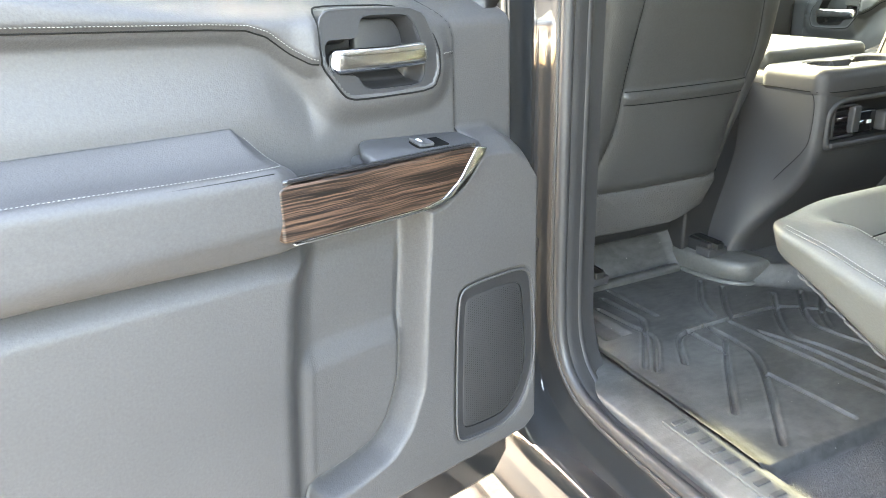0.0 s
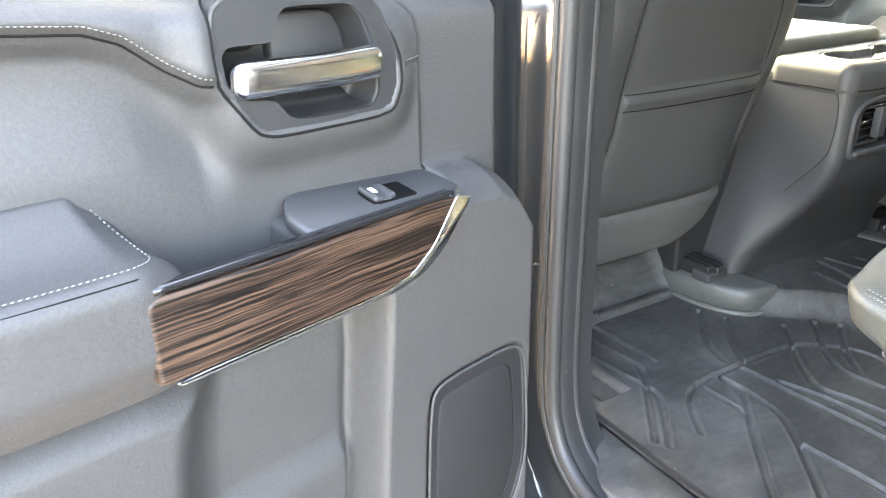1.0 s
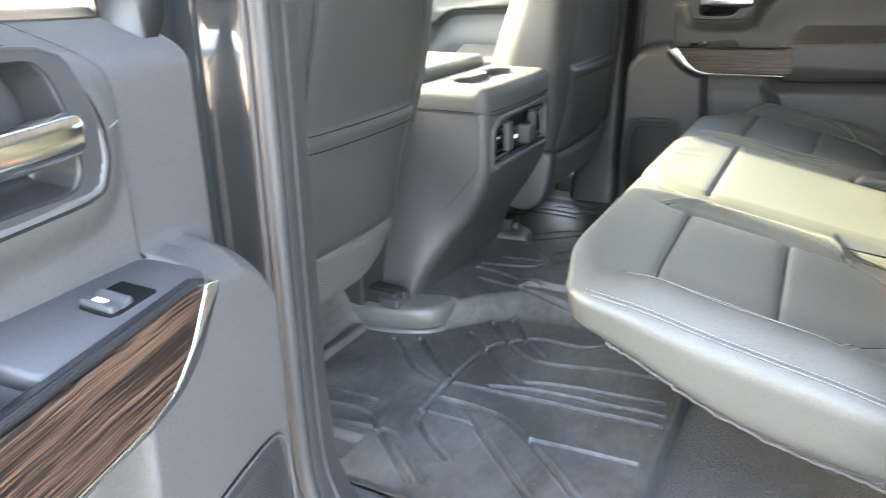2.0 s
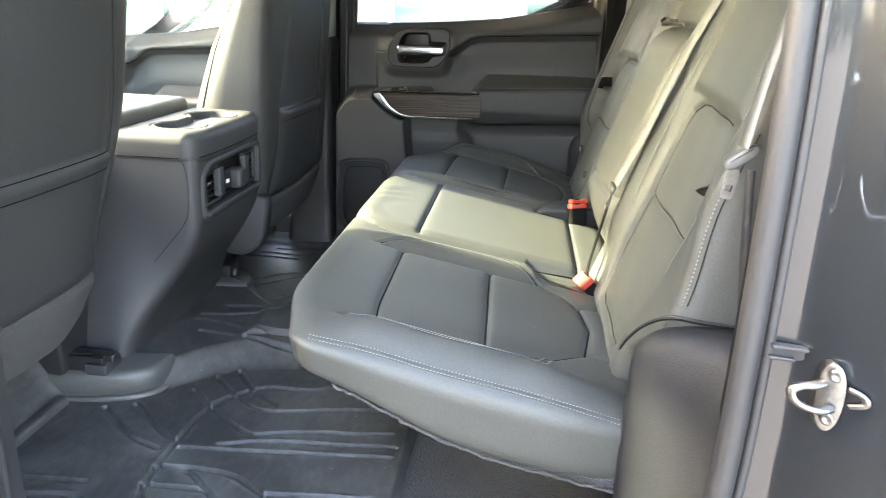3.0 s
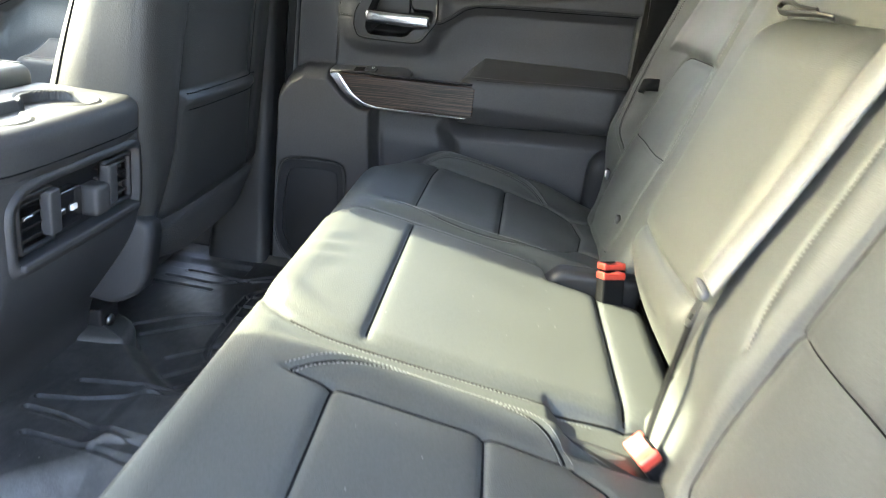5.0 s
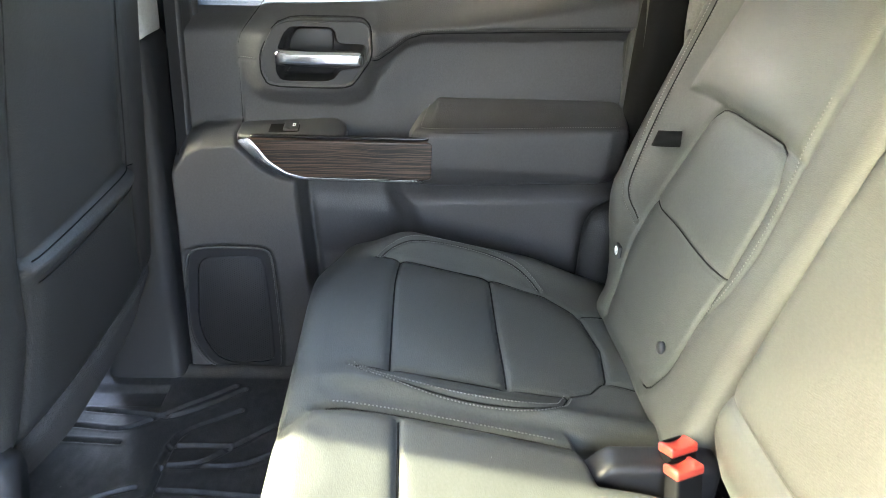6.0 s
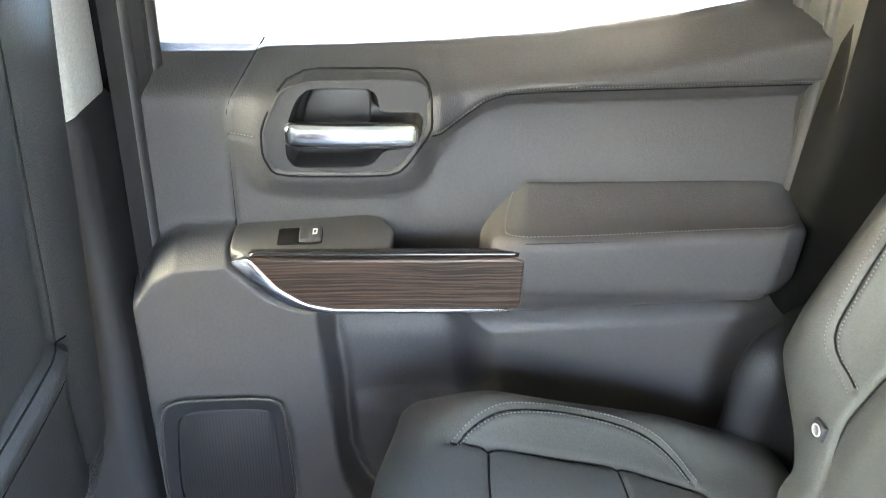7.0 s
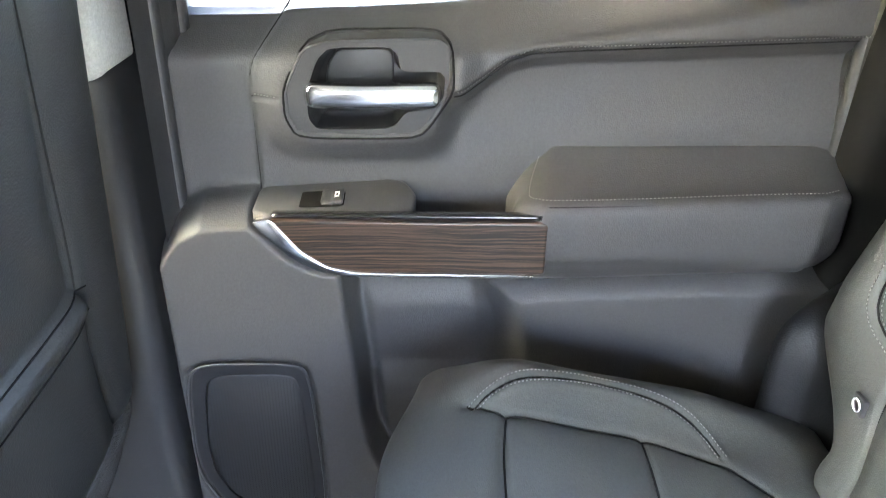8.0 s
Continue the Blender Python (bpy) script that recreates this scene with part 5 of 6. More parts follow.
def belt_tongue(at, along, across, tip_along, belt, label, size=0.62):
    """A belt tongue: a plastic loop that the webbing runs through, with a steel tip hanging from one end of it."""
    def axes(a, c):
        a, c = np.array(a, float), np.array(c, float)
        a = a / np.linalg.norm(a)
        c = c - a * (c @ a)
        c = c / np.linalg.norm(c)
        return a, c, np.cross(c, a)

    a, c, n = axes(along, across)
    put = lambda u, v, w: tuple(np.array(at) + (c * u + a * v + n * w) * size)
    body = rounded([(-0.031, -0.006), (-0.020, -0.012), (0.020, -0.012), (0.031, -0.004), (0.029, 0.009), (-0.027, 0.009)], 2, share=0.2)
    loop = part("belt_tongue", moved(slab(body, -0.006, 0.006, 0.004), put), WEBBING_CLIP, belt, label)
    part("tongue_slot", moved(softbox((-0.020, 0.002, -0.0062), (0.020, 0.0042, 0.0062), 0.001, 0.01), put), HOLE, loop)
    start = np.array(put(-0.018, -0.008, 0.0))
    ta, tc, tn = axes(tip_along, across)
    hang = lambda u, v, w: tuple(start + (tc * u + ta * v + tn * w) * size)
    tip = rounded([(-0.011, 0.004), (-0.010, 0.048), (-0.006, 0.054), (0.006, 0.054), (0.010, 0.048), (0.011, 0.004)], 1, share=0.1)
    eye = rounded([(-0.006, 0.030), (-0.006, 0.042), (0.006, 0.042), (0.006, 0.030)], 1, share=0.1)
    part("tongue_tip", moved(ring_slab(tip, eye, -0.0014, 0.0014, 48), hang), STEEL, loop, "steel tongue tip", smooth=False)
    return loop


def lying(x, z, lift=0.022):
    return (x, -0.285 + lift - SLOPE * z, z)


centre_belt = shoulder_belt([lying(-0.180, 0.522, 0.026), lying(-0.186, 0.56, 0.024), lying(-0.196, 0.61), lying(-0.206, 0.66), lying(-0.217, 0.72), lying(-0.228, 0.78), (-0.242, -0.566, 0.88), (-0.25, -0.62, 1.06)], (1, 0.08, 0), "grey webbing seat belt across the centre armrest")
part("lower_webbing", ribbon(rounded(np.array([lying(-0.186, 0.512, 0.028), lying(-0.202, 0.475, 0.026), lying(-0.224, 0.43, 0.024), lying(-0.242, 0.39, 0.022), lying(-0.25, 0.36, 0.016)]), 2, False), (1, 0.15, 0), 0.011, 0.0016), SHADE_BLACK, centre_belt, "black lower belt end")
belt_tongue(lying(-0.182, 0.517, 0.030), (-0.10, -0.33, 1), (1, 0.08, 0), (-0.25, 0.33, -1), centre_belt, "grey plastic belt tongue with steel tip")
near_belt = shoulder_belt([(-0.752, -0.474, 0.690), (-0.750, -0.479, 0.72), (-0.747, -0.488, 0.78), (-0.755, -0.52, 0.93), (-0.79, -0.57, 1.12)], (0.95, -0.12, 0), "grey webbing outer belt hanging by the door pillar")
belt_tongue((-0.752, -0.474, 0.681), (0.10, 0.55, 0.75), (-0.10, -0.80, 0.58), (0.0, 0.10, -1), near_belt, "grey plastic belt tongue with steel tip")
part("lower_webbing", ribbon(rounded(np.array([(-0.760, -0.482, 0.67), (-0.765, -0.486, 0.61), (-0.770, -0.492, 0.54), (-0.780, -0.50, 0.46)]), 2, False), (0.6, 1, 0), 0.009, 0.0016), BLACK_PLASTIC, near_belt)
far_belt = shoulder_belt([(0.735, -0.60, 0.60), (0.738, -0.565, 0.70), (0.735, -0.545, 0.78), (0.745, -0.555, 0.95), (0.78, -0.58, 1.12)], (0.5, 1, 0), "dark webbing outer belt behind the far bolster")
part("belt_stop", softbox((0.712, -0.556, 0.765), (0.757, -0.532, 0.778), 0.004, 0.01), HARD_PLASTIC, far_belt)

# ---- lint and crumbs on the seats ----
lint_rnd = random.Random(5)
crumbs = []
for k in range(30):
    x, y = (lint_rnd.gauss(-0.03, 0.09), lint_rnd.gauss(-0.25, 0.09)) if k % 4 else (lint_rnd.uniform(-0.5, -0.3), lint_rnd.uniform(-0.35, -0.1))
    y = min(-0.09, max(-0.37, y))
    z, r = float(cushion_top(np.array([x]), np.array([y]))[0]), lint_rnd.uniform(0.0003, 0.0006)
    turn = lint_rnd.uniform(0, 6.28)
    crumbs.append(moved(softbox((-1.8 * r, -0.8 * r, 0), (1.8 * r, 0.8 * r, 1.1 * r), 0.3 * r, 1.0), lambda a, b, c, x=x, y=y, z=z, t=turn: (x + a * math.cos(t) - b * math.sin(t), y + a * math.sin(t) + b * math.cos(t), z + c + 0.0003)))
lint = part("lint_specks", join(*crumbs), THREAD)
tagged(lint, "pale lint specks scattered on the black leather seat", "lint", kind="stuff")

# ---- front seats ----
def front_seat(x0, x1, yb, lean_by, inner, label, draw=0.0):
    """yb: the rear face at mid height; inner: the sign of the side that faces the console; draw: how far that side narrows towards the cushion."""
    seat = thing("front_seat", label, "seat", "front seats")
    mid, half = (x0 + x1) / 2, (x1 - x0) / 2
    shift = 0.016 * (x1 - x0 > 0.5)
    panel = rounded([(-0.232, 0.325), (-0.205, 0.385), (-0.172, 0.47), (-0.170, 0.60), (-0.150, 0.80), (-0.140, 0.95), (0.140, 0.95), (0.160, 0.80), (0.182, 0.60), (0.184, 0.47), (0.205, 0.385), (0.232, 0.325)], 2, share=0.15) - (shift, 0)

    def relief(u, z):
        d = outline_distance(u, z, panel)
        h = groove(d, 0.006, 0.004) + groove(d, 0.005, 0.022)
        inside = ease(d, 0.0, -0.006)
        h += 0.007 * np.exp(-(((z - 0.541) / 0.0105) ** 2)) * inside
        h -= inside * (0.010 * ease(z, 0.551, 0.557) - 0.004 * ease(z, 0.62, 0.80))
        h += 0.0025 * np.sin(9 * u + 1.0) * np.cos(14 * z) * inside
        return h

    def thick(z):
        if inner < 0:
            return np.interp(z, [0.30, 0.38, 0.52, 0.61, 0.70, 0.82, 1.0], [1.22, 1.18, 1.07, 0.945, 0.815, 0.54, 0.40])
        return np.interp(z, [0.30, 0.38, 0.54, 0.70, 0.80, 1.0], [1.15, 1.0, 0.74, 0.50, 0.42, 0.36])

    def place(x, y, z):
        """y: 0 at the rear face, 0.19 at the front."""
        u = (x - mid) / half
        x = x - u * 0.050 * np.clip((y - 0.105) / 0.085, 0, 1) ** 1.6
        x = x - inner * draw * np.clip(inner * u, 0, 1) * ease(z, 0.66, 0.34) - inner * 0.02 * np.clip(-inner * u, 0, 1) * -ease(z, 0.40, 0.85)
        return np.column_stack([x, yb - lean_by * (z - 0.54) + y * thick(z) + 0.020 * np.abs(u) ** 3, z])

    def lean(p, n):
        x, y, z = p.T
        face = np.clip(-n[:, 1], 0, 1)
        return place(x, y - relief(x - mid, z) * face ** 0.7, z)

    # the back's shade is in its dimmed vinyl colour
    back = part("backrest", softbox((x0, 0.0, 0.325), (x1, 0.19, 1.00), 0.034, (0.006, 0.03, 0.006), lean), VINYL_DIM, seat, "black leather seat back with a map pocket")

    def tuck(p, n):
        x, y, z = p.T
        out = place(x, y, np.maximum(z, 0.30))
        low = ease(z, 0.335, 0.22)
        out[:, 1] += 0.030 * low + 0.004
        out[:, 2] = z + 0.022 * ease((x - mid) * inner, 0.05, 0.22) * low
        return out

    part("back_skirt", softbox((x0 + 0.006, 0.0, 0.222), (x1 - 0.006, 0.10, 0.342), 0.022, (0.012, 0.02, 0.012), tuck), FUZZ, seat, "dark carpeted lower seat back")
    part("seat_cushion", softbox((x0 + 0.01, yb + 0.13, 0.22), (x1 - 0.01, yb + 0.64, 0.38), 0.05, 0.04), LEATHER, seat)
    # stitched side seams
    zs = np.linspace(0.35, 0.94, 90)
    for sg in (-1, 1):
        for y0 in (0.020, 0.150 if inner < 0 else 0.105):
            ys = np.full_like(zs, y0)
            line = place(np.full_like(zs, mid + sg * half), ys, zs) + (sg * (0.0006 if y0 > 0.03 else -0.0065), 0, 0)
            part("stitching", stitches(line + (0, 0.005, 0), 0.0065, 0.0008), THREAD, back)
            # front seam gets the shade black, rear seam is leather piping
            part("seam_piping", tube(line, 0.0016, 6), SHADE_BLACK if y0 > 0.03 else LEATHER, back)
    q, _, _ = spaced(np.vstack([panel, panel[:1]]), 0.008)
    for q in (q, np.column_stack([np.linspace(-0.165, 0.176, 30), np.full(30, 0.527)]), np.column_stack([np.linspace(-0.165, 0.176, 30), np.full(30, 0.554)])):
        q = q[(q[:, 1] < 0.93) & (q[:, 1] > 0.335)]
        for run in np.split(q, np.nonzero(np.linalg.norm(np.diff(q, axis=0), axis=1) > 0.03)[0] + 1):
            if len(run) > 3:
                pts = np.column_stack([run[:, 0] + mid, np.zeros(len(run)), run[:, 1]])
                # panel and pocket creases shaded by black tubes
                part("seam_shade", tube(lean(pts, np.tile((0.0, -1.0, 0.0), (len(pts), 1))) + (0, -0.0004, 0), 0.0010, 6), SHADE_BLACK, back)
    # unseen head restraint, added to shade the bench from the windscreen
    rest = part("head_restraint", softbox((mid - 0.135, yb - 0.03, 0.985), (mid + 0.135, yb + 0.085, 1.155), 0.04, 0.03), LEATHER, seat)
    for dx in (-0.065, 0.065):
        part("restraint_post", tube([(mid + dx, yb + 0.02, 0.95), (mid + dx, yb + 0.02, 1.02)], 0.007, 8), CHROME, rest)
    if inner < 0:
        # recliner cover on the console side
        xi = x0 + draw
        side = rounded([(yb + 0.012, 0.350), (yb + 0.045, 0.366), (yb + 0.16, 0.345), (yb + 0.17, 0.215), (yb + 0.100, 0.204), (yb + 0.075, 0.206), (yb + 0.030, 0.235)], 2, share=0.2)
        part("recliner_cover", flipped(prism(side, xi + 0.03, xi - 0.014, "x", 0.010)), HARD_PLASTIC, seat, "dark plastic side cover")
    # dark block added to keep the space under the cushion dark
    part("seat_base", softbox((x0 + 0.03, yb + 0.19, 0.145), (x1 - 0.03, yb + 0.60, 0.26), 0.02, 0.06), BLACK_PLASTIC, seat)
    if inner > 0:
        # filler added between seat and console to stop sun reaching the floor
        part("sun_filler", softbox((x1 - 0.085, yb + 0.14, 0.10), (x1 + 0.068, yb + 0.65, 0.545), 0.01, 0.05), BLACK_PLASTIC, seat, "added black filler that blocks sun beside the seat")
    # rails and fixing
    for xr in (x0 + 0.07, x1 - 0.045):
        back_end = yb + (0.060 if inner > 0 else 0.20)
        rail = part("seat_rail", softbox((xr - 0.022, back_end + 0.01, 0.116), (xr + 0.022, yb + 0.60, 0.148), 0.004, 0.05), BLACK_PLASTIC, seat)
        if inner > 0:
            part("rail_foot", softbox((xr - 0.030, back_end, 0.114), (xr + 0.030, back_end + 0.045, 0.136), 0.004, 0.02), HARD_PLASTIC, rail)
            part("rail_channel", softbox((xr - 0.012, back_end - 0.006, 0.134), (xr + 0.012, back_end + 0.09, 0.150), 0.003, 0.02), STEEL, rail)
            part("rail_bolt", lathe([(0.009, 0.0), (0.009, 0.007), (0.005, 0.008)], 6, "z", (xr + 0.018, back_end + 0.016, 0.135)), STEEL, rail)
    return seat


front_seat(-0.718, -0.245, 0.440, 0.13, 1, "black leather driver seat with map pocket behind", 0.080)
front_seat(0.160, 0.748, 0.330, 0.08, -1, "black leather passenger seat set further back, sunlit side", 0.02)

# ---- centre console ----
console = thing("centre_console", "dark plastic centre console with cup holders and vents", "console")


FACE = rounded([(-0.148, 0.384), (0.156, 0.384), (0.166, 0.396), (0.166, 0.492), (0.154, 0.503), (-0.120, 0.503), (-0.158, 0.478), (-0.158, 0.398)], 2, share=0.15)
FACE_IN = rounded([(-0.138, 0.400), (0.150, 0.400), (0.156, 0.407), (0.156, 0.485), (0.148, 0.492), (-0.114, 0.492), (-0.145, 0.472), (-0.145, 0.408)], 2, share=0.15)


def console_bend(p, n):
    x, y, z = p.T
    y = y + 0.135 * ease(z, 0.40, 0.10) * ease(y, 0.75, 0.36) + 0.010 * ease(z, 0.50, 0.57) * ease(y, 0.6, 0.36)
    x = x * (1 + 0.38 * ease(z, 0.40, 0.10) * ease(y, 0.40, 0.52))
    y = y + 0.045 * ease(outline_distance(x, z, FACE_IN), 0.002, -0.006) * (n[:, 1] < -0.3)
    return np.column_stack([x, y, z])


part("console_body", softbox((-0.182, 0.362, 0.05), (0.182, 1.30, 0.552), 0.022, (0.006, 0.03, 0.006), console_bend), HARD_PLASTIC, console)
for sg in (-1, 1):
    # side seam of the console, its shade drawn as a black line
    part("seam_shade", tube(rounded(np.array([(sg * 0.1825, 0.60, 0.520), (sg * 0.1825, 0.41, 0.524), (sg * 0.182, 0.378, 0.512), (sg * 0.182, 0.376, 0.42), (sg * 0.183, 0.388, 0.385), (sg * 0.186, 0.44, 0.325), (sg * 0.196, 0.505, 0.237)]), 2, False), 0.0007, 6), SHADE_BLACK, console)
# top deck with two cup wells
def deck_shape(p, n):
    x, y, z = p.T
    wells = np.minimum(np.hypot(x + 0.080, y - 0.432), np.hypot(x - 0.080, y - 0.432)) - 0.048
    bridge = outline_distance(x, y, [(-0.06, 0.462), (0.06, 0.462), (0.06, 0.418), (-0.06, 0.418)])
    top = (n[:, 2] > 0.5) * (z > 0.55)
    z = z - top * (0.078 * ease(wells, 0.001, -0.006) + 0.016 * ease(bridge, 0.002, -0.006) * (wells > -0.001) + 0.004 * ease(np.abs(wells - 0.008), 0.004, 0.0))
    y = y + 0.016 * (x / 0.184) ** 4 * ease(y, 0.42, 0.36)
    return np.column_stack([x, y, z])


deck = part("cup_holder_deck", softbox((-0.185, 0.350, 0.500), (0.185, 0.535, 0.566), 0.022, (0.0035, 0.0035, 0.02), deck_shape), HARD_PLASTIC, console, "moulded cup holder deck")
for cx in (-0.078, 0.078):
    well = part("cup_well", lathe([(0.0405, 0.497), (0.042, 0.52), (0.0425, 0.545)], 28, "z", (cx * 80 / 78, 0.432, 0)), BLACK_PLASTIC, deck)
    part("cup_grip", softbox((cx - 0.010, 0.470, 0.51), (cx + 0.010, 0.480, 0.545), 0.004, 0.01), RUBBER, well)
# black line for the shade of the seam under the deck
part("deck_seam_shade", tube(rounded(np.array([(-0.1855, 0.53, 0.518), (-0.1855, 0.376, 0.518), (-0.150, 0.3535, 0.518), (0.0, 0.3492, 0.518), (0.150, 0.3535, 0.518), (0.1855, 0.376, 0.518), (0.1855, 0.53, 0.518)]), 2, False, 0.15), 0.0010, 6), SHADE_BLACK, console)
lid = part("armrest_lid", softbox((-0.172, 0.525, 0.548), (0.172, 0.98, 0.592), 0.018, (0.01, 0.01, 0.02), lambda p, n: np.column_stack([p[:, 0], p[:, 1], p[:, 2] + np.clip(n[:, 2], 0, 1) * (groove(np.abs(p[:, 0] + 0.005), 0.004, 0.004) + groove(np.abs(p[:, 1] - 0.60), 0.003, 0.004))])), LEATHER, console, "padded leather console lid with sewn seams")
# rear face: bezel with vents, sockets and a button
def face_place(u, v, w):
    return (u, 0.364 - w + 0.055 * max(0.0, 0.42 - v), v)


bezel = part("vent_bezel", moved(ring_slab(FACE, FACE_IN, -0.034, 0.007), face_place), HARD_PLASTIC, console, "raised dark bezel round the rear vents")
part("vent_backing", moved(slab(grown_in(FACE_IN, -0.002), -0.042, -0.030, 0.002), face_place), BLACK_PLASTIC, bezel)
part("bezel_shelf", softbox((-0.140, 0.352, 0.392), (0.152, 0.378, 0.404), 0.004, 0.02), HARD_PLASTIC, bezel)
for cx in (-0.095, 0.108):
    vent = part("air_vent", moved(ring_slab(np.array([(cx - 0.036, 0.410), (cx + 0.036, 0.410), (cx + 0.036, 0.484), (cx - 0.036, 0.484)]), np.array([(cx - 0.031, 0.415), (cx + 0.031, 0.415), (cx + 0.031, 0.479), (cx - 0.031, 0.479)]), -0.012, 0.001), face_place), BLACK_PLASTIC, bezel, "black slatted air vent")
    for k in range(4):
        part("slat", softbox((cx - 0.033, 0.368, 0.424 + k * 0.015), (cx + 0.033, 0.386, 0.4262 + k * 0.015), 0.001, 0.02), BLACK_PLASTIC, vent)
    part("vent_tab", softbox((cx - 0.012 + (0.03 if cx < 0 else -0.03), 0.355, 0.420), (cx + 0.012 + (0.03 if cx < 0 else -0.03), 0.372, 0.480), 0.004, 0.02), HARD_PLASTIC, vent)
    part("vent_mark", softbox((cx - 0.026, 0.362, 0.452), (cx - 0.008, 0.366, 0.457), 0.001, 0.01), CHROME, vent)
sockets = part("socket_panel", softbox((-0.048, 0.372, 0.412), (0.022, 0.392, 0.462), 0.003, 0.02), GLOSS_BLACK, bezel, "gloss black panel with charging sockets")
for k in range(2):
    port = part("charging_port", softbox((-0.036 + k * 0.028, 0.3695, 0.432), (-0.022 + k * 0.028, 0.374, 0.440), 0.001, 0.01), WHITE_MARK if k else CHROME, sockets)
part("socket_cap", softbox((0.028, 0.352, 0.412), (0.066, 0.385, 0.458), 0.009, 0.01), HARD_PLASTIC, bezel, "dark rounded socket cap")
# loose metal fixing under the passenger seat
fixing = thing("seat_fixing_bracket", "dark steel bracket with bright bolts under the seat", "bracket")
part("bracket_plate", softbox((0.235, 0.475, 0.065), (0.300, 0.535, 0.150), 0.006, 0.02), BLACK_PLASTIC, fixing)
for k, (bx, bz) in enumerate(((0.250, 0.128), (0.272, 0.105), (0.255, 0.085))):
    part("bolt", lathe([(0.011, 0.0), (0.011, 0.006), (0.007, 0.010)], 8, "y", (bx, 0.463, bz)), STEEL, fixing)

# ---- distance: showroom beyond the far side, palms and a parked car on the near side ----
SHOW_GLASS = material("tinted_showroom_glass", (0.10, 0.16, 0.14), 0.06, metal=0.0, coat=1.0, mottle=0.2, mottle_scale=0.6)
WHITE_FRAME = material("white_facade_metal", (0.72, 0.72, 0.70), 0.5, grain=0.1, grain_scale=60, mottle=0.06, mottle_scale=2)
STUCCO = material("pale_stucco", (0.55, 0.53, 0.48), 0.85, grain=0.5, grain_scale=70, mottle=0.12, mottle_scale=1.2, bump_mm=2)
BARK = material("palm_bark", (0.16, 0.12, 0.085), 0.9, grain=1.0, grain_scale=18, mottle=0.4, mottle_scale=5, bump_mm=12)
FROND = material("palm_frond", (0.06, 0.085, 0.030), 0.6, mottle=0.5, mottle_scale=3)
HEDGE = material("hedge_leaf", (0.035, 0.055, 0.022), 0.7, mottle=0.5, mottle_scale=4)
CAR_WHITE = material("white_car_paint", (0.75, 0.75, 0.74), 0.3, coat=1.0, mottle=0.03, mottle_scale=3)
TYRE = material("tyre_rubber", (0.02, 0.02, 0.02), 0.8, grain=0.4, grain_scale=80, mottle=0.2)
GREY_METAL = material("galvanised_metal", (0.35, 0.35, 0.36), 0.45, metal=0.8, mottle=0.2, mottle_scale=4)


def box(lo, hi, r=0.02, step=1.0):
    return softbox(lo, hi, r, step)


def showroom():
    x, g, top = 11.0, -0.52, 4.6
    b = thing("showroom_building", "pale glass-fronted showroom with white mullions across the lot", "building")
    part("wall", box((x + 0.25, -16, g), (x + 9, 20, top + 0.6), 0.05, 4), STUCCO, b)
    part("plinth", box((x - 0.05, -16, g), (x + 0.24, 20, g + 0.25), 0.03, 4), STUCCO, b)
    part("roof_band", box((x - 0.35, -16.3, top), (x + 9.2, 20.3, top + 0.9), 0.06, 4), WHITE_FRAME, b)
    part("transom", box((x - 0.02, -15.9, 2.0), (x + 0.14, 19.9, 2.12), 0.02, 4), WHITE_FRAME, b)
    for k in range(19):
        y = -16 + 2.0 * k
        wide = 0.22 if k % 4 == 0 else 0.05
        part("mullion", box((x - 0.06 - wide * 0.5, y - wide, g + 0.25), (x + 0.2, y + wide, top), 0.02, 4), WHITE_FRAME, b)
        if k < 18:
            for z0, z1 in ((g + 0.26, 1.99), (2.13, top - 0.01)):
                part("pane", box((x + 0.06, y + wide, z0), (x + 0.10, y + 2.0 - 0.05, z1), 0.004, 4), SHOW_GLASS, b)
    return b


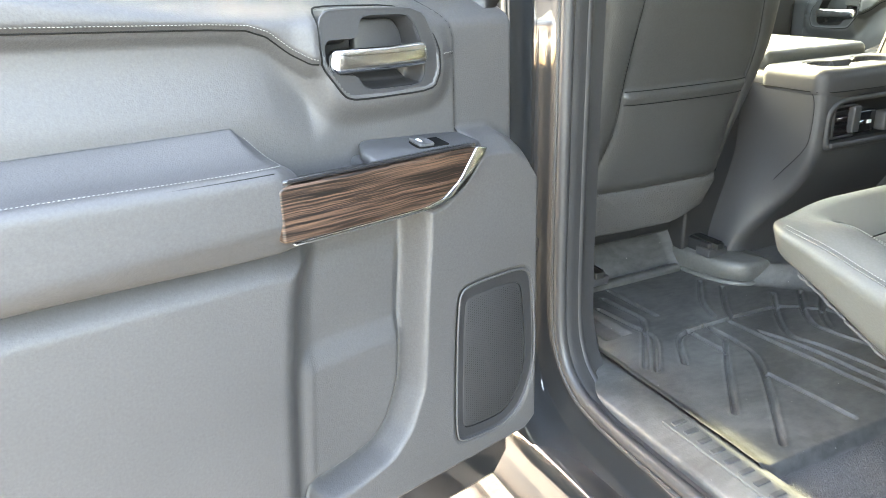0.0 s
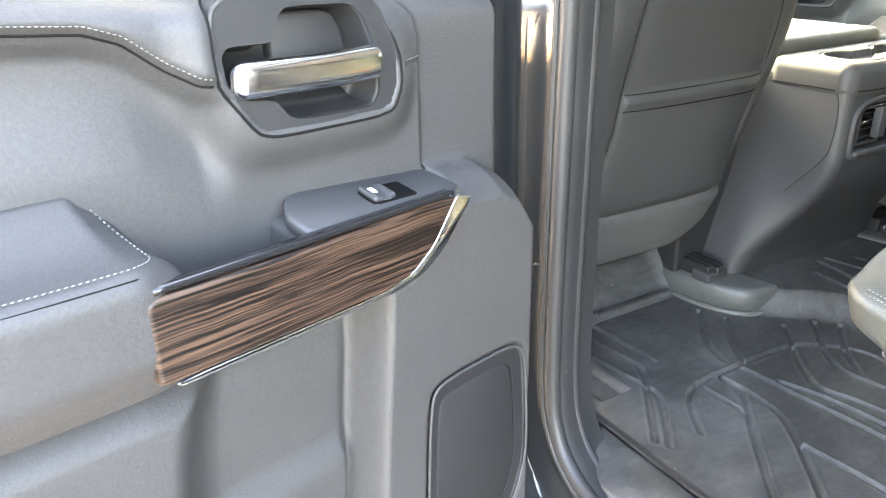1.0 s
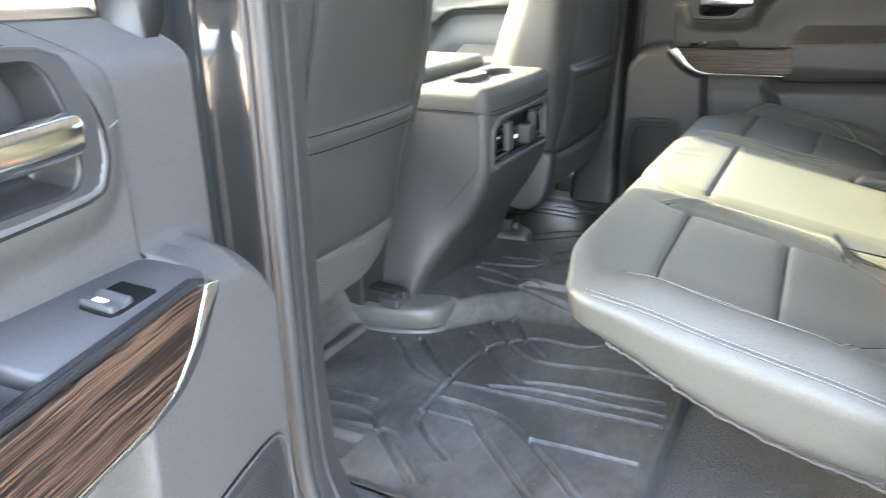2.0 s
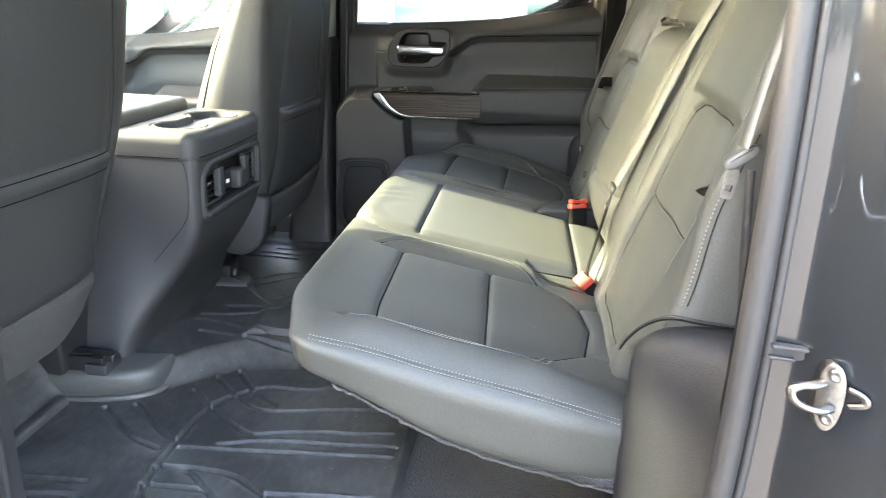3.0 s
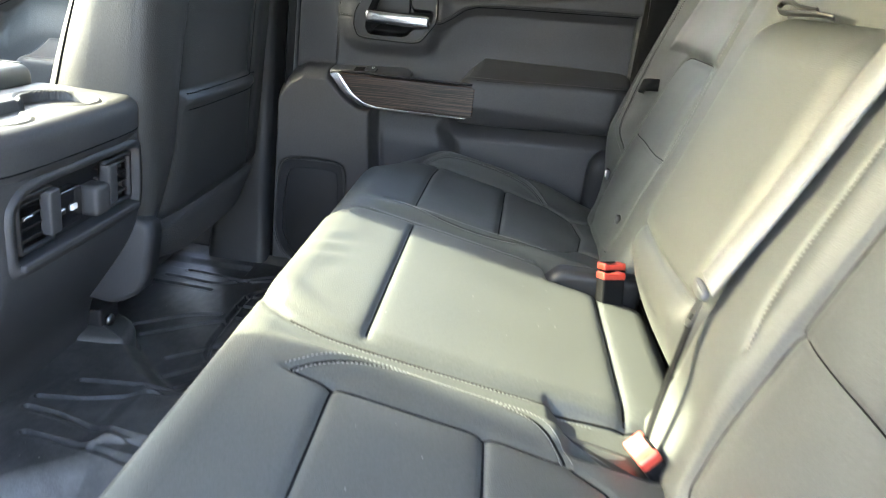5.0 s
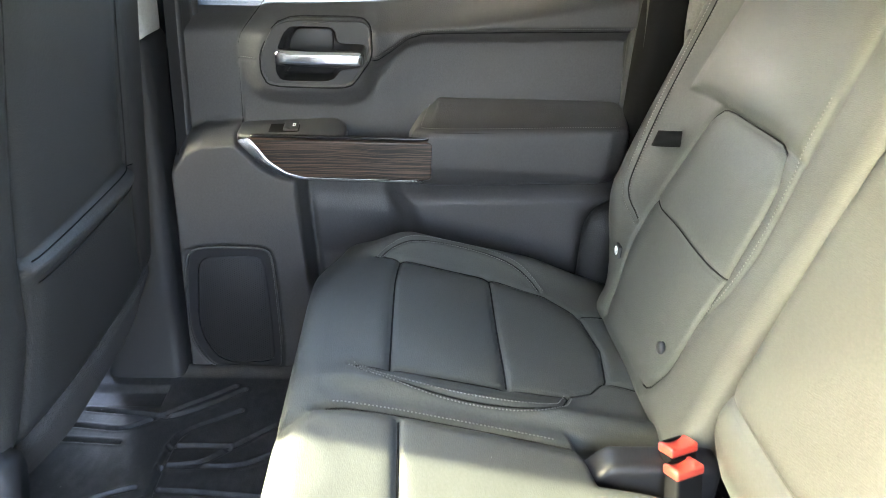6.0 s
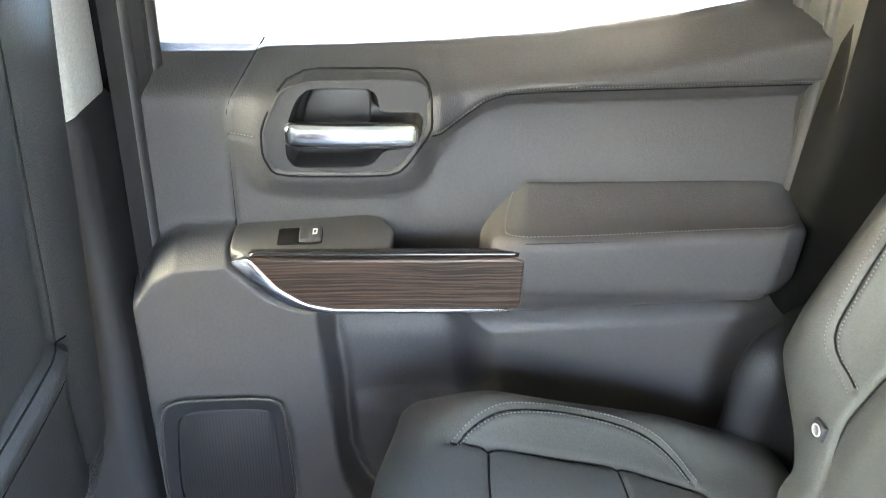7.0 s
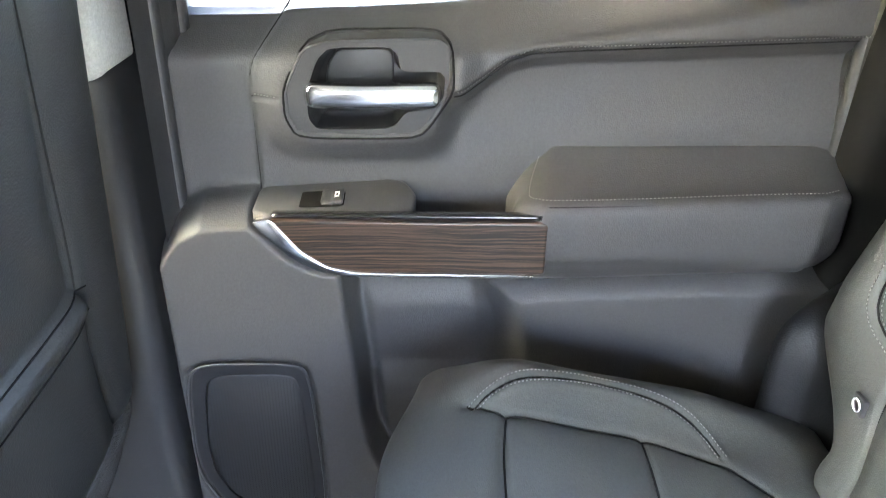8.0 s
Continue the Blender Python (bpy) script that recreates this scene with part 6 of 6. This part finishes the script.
def palm(px, py, height, seed, label):
    rnd = random.Random(seed)
    t = thing("palm_tree", label, "tree", "palms", m=pose(px, py, -0.52))
    lean = rnd.uniform(-0.4, 0.4)
    path = [(lean * (k / 12) ** 2, 0.25 * lean * (k / 12), height * k / 12) for k in range(13)]
    verts, faces = tube(path, 1.0, 10)
    v = np.array(verts)
    for k in range(13):
        r = 0.30 - 0.12 * k / 12 + (0.08 if k == 0 else 0) + 0.02 * (k % 2)
        c = np.array(path[k])
        v[k * 10:k * 10 + 10] = c + (v[k * 10:k * 10 + 10] - c) * r
    part("trunk", (v.tolist(), faces), BARK, t)
    top = np.array(path[-1])
    lv, lf = [], []
    for k in range(70):
        az = rnd.uniform(0, 6.283)
        el = rnd.uniform(-1.2, 1.1) if k > 12 else rnd.uniform(0.6, 1.4)
        length = rnd.uniform(1.1, 1.6)
        d = np.array((math.cos(az) * math.cos(el), math.sin(az) * math.cos(el), math.sin(el)))
        s = np.array((-math.sin(az), math.cos(az), 0.0))
        up = np.cross(d, s)
        stem = top + d * 0.55 * length
        for j in range(-7, 8):
            a = j * 0.17
            tip = stem + (d * math.cos(a) + s * math.sin(a)) * length * 0.55 * (1 - 0.03 * abs(j)) + np.array((0, 0, -0.22 * rnd.random()))
            w = s * 0.03 + up * 0.02
            n0 = len(lv)
            lv += [tuple(stem - w), tuple((stem + tip) / 2 - w * 1.4 + up * 0.04), tuple(tip), tuple((stem + tip) / 2 + w * 1.4 + up * 0.04)]
            lf.append((n0, n0 + 1, n0 + 2, n0 + 3))
        n0 = len(lv)
        lv += [tuple(top - s * 0.02), tuple(top + s * 0.02), tuple(stem + s * 0.02), tuple(stem - s * 0.02)]
        lf.append((n0, n0 + 1, n0 + 2, n0 + 3))
    part("crown", (lv, lf), FROND, t, smooth=False)
    return t


def parked_car(px, py, turn, paint, label):
    c = thing("parked_car", label, "car", "parked cars", m=pose(px, py, -0.52, 0, 0, turn))

    def nose(p, n):
        x, y, z = p.T
        return np.column_stack([x * (1 - 0.10 * ease(np.abs(y), 1.5, 2.3)), y, z - 0.12 * ease(np.abs(y), 1.2, 2.3) * (z > 0.6)])

    part("body", softbox((-0.90, -2.25, 0.28), (0.90, 2.25, 0.98), 0.16, 0.15, nose), paint, c)
    part("cabin", softbox((-0.78, -1.5, 0.90), (0.78, 0.95, 1.52), 0.16, 0.12, lambda p, n: np.column_stack([p[:, 0] * (1 - 0.14 * ease(p[:, 2], 0.95, 1.5)), p[:, 1] + 0.42 * ease(p[:, 2], 0.95, 1.5) * np.sign(-p[:, 1]) * (np.abs(p[:, 1]) > 0.4), p[:, 2]])), GLOSS_BLACK, c, "dark glazed cabin")
    part("roof", softbox((-0.66, -1.1, 1.475), (0.66, 0.55, 1.545), 0.03, 0.2), paint, c)
    for sx in (-1, 1):
        for sy in (-1.40, 1.42):
            w = part("wheel", moved(lathe([(0.20, -0.10), (0.33, -0.10), (0.34, -0.07), (0.34, 0.07), (0.33, 0.10), (0.20, 0.10)], 28, "x"), lambda x, y, z: (x + sx * 0.82, y + sy, z + 0.34)), TYRE, c)
            part("rim", moved(lathe([(0.20, -0.101), (0.19, -0.06), (0.05, -0.085), (0.05, 0.085), (0.19, 0.06), (0.20, 0.101)], 20, "x"), lambda x, y, z: (x + sx * 0.822, y + sy, z + 0.34)), GREY_METAL, w)
        part("tail_lamp", softbox((sx * 0.78 - 0.09, -2.24, 0.68), (sx * 0.78 + 0.09, -2.12, 0.84), 0.03, 0.05), RED, c)
    return c


def hedge():
    rnd = np.random.RandomState(5)
    n = 5000
    c = np.column_stack([rnd.uniform(-27.5, -26, n), rnd.uniform(-40, 20, n), -0.5 + 1.5 * rnd.random(n) ** 0.7])
    d1, d2 = rnd.normal(0, 0.12, (n, 3)), rnd.normal(0, 0.12, (n, 3))
    v = np.stack([c - d1, c + d2, c + d1, c - d2], 1).reshape(-1, 3)
    ob = part("hedge", (v.tolist(), [(4 * i, 4 * i + 1, 4 * i + 2, 4 * i + 3) for i in range(n)]), HEDGE, None, smooth=False)
    return tagged(ob, "clipped dark green hedge along the lot", "hedge", kind="stuff")


showroom()
palm(-28, -13.5, 6.4, 1, "tall fan palm beyond the parked cars")
palm(-44, -24, 9.5, 2, "slim distant fan palm by the road")
palm(-46, -14, 9.0, 3, "slim distant fan palm by the road")
parked_car(-9.5, -6.3, 96, CAR_WHITE, "white parked car across the aisle")
parked_car(-17.0, -5.0, 88, PAINT, "dark parked car further off in the lot")
hedge()
lamp = thing("street_lamp", "tall grey street lamp with a bent arm", "street lamp", m=pose(-30, -17.5, -0.52))
part("pole", tube([(0, 0, 0), (0, 0, 3), (0, 0, 6.6), (0.3, 0.1, 7.1), (1.2, 0.3, 7.3)], 0.07, 8), GREY_METAL, lamp)
part("lamp_head", softbox((1.1, 0.18, 7.22), (1.75, 0.46, 7.36), 0.04, 0.1), GREY_METAL, lamp)
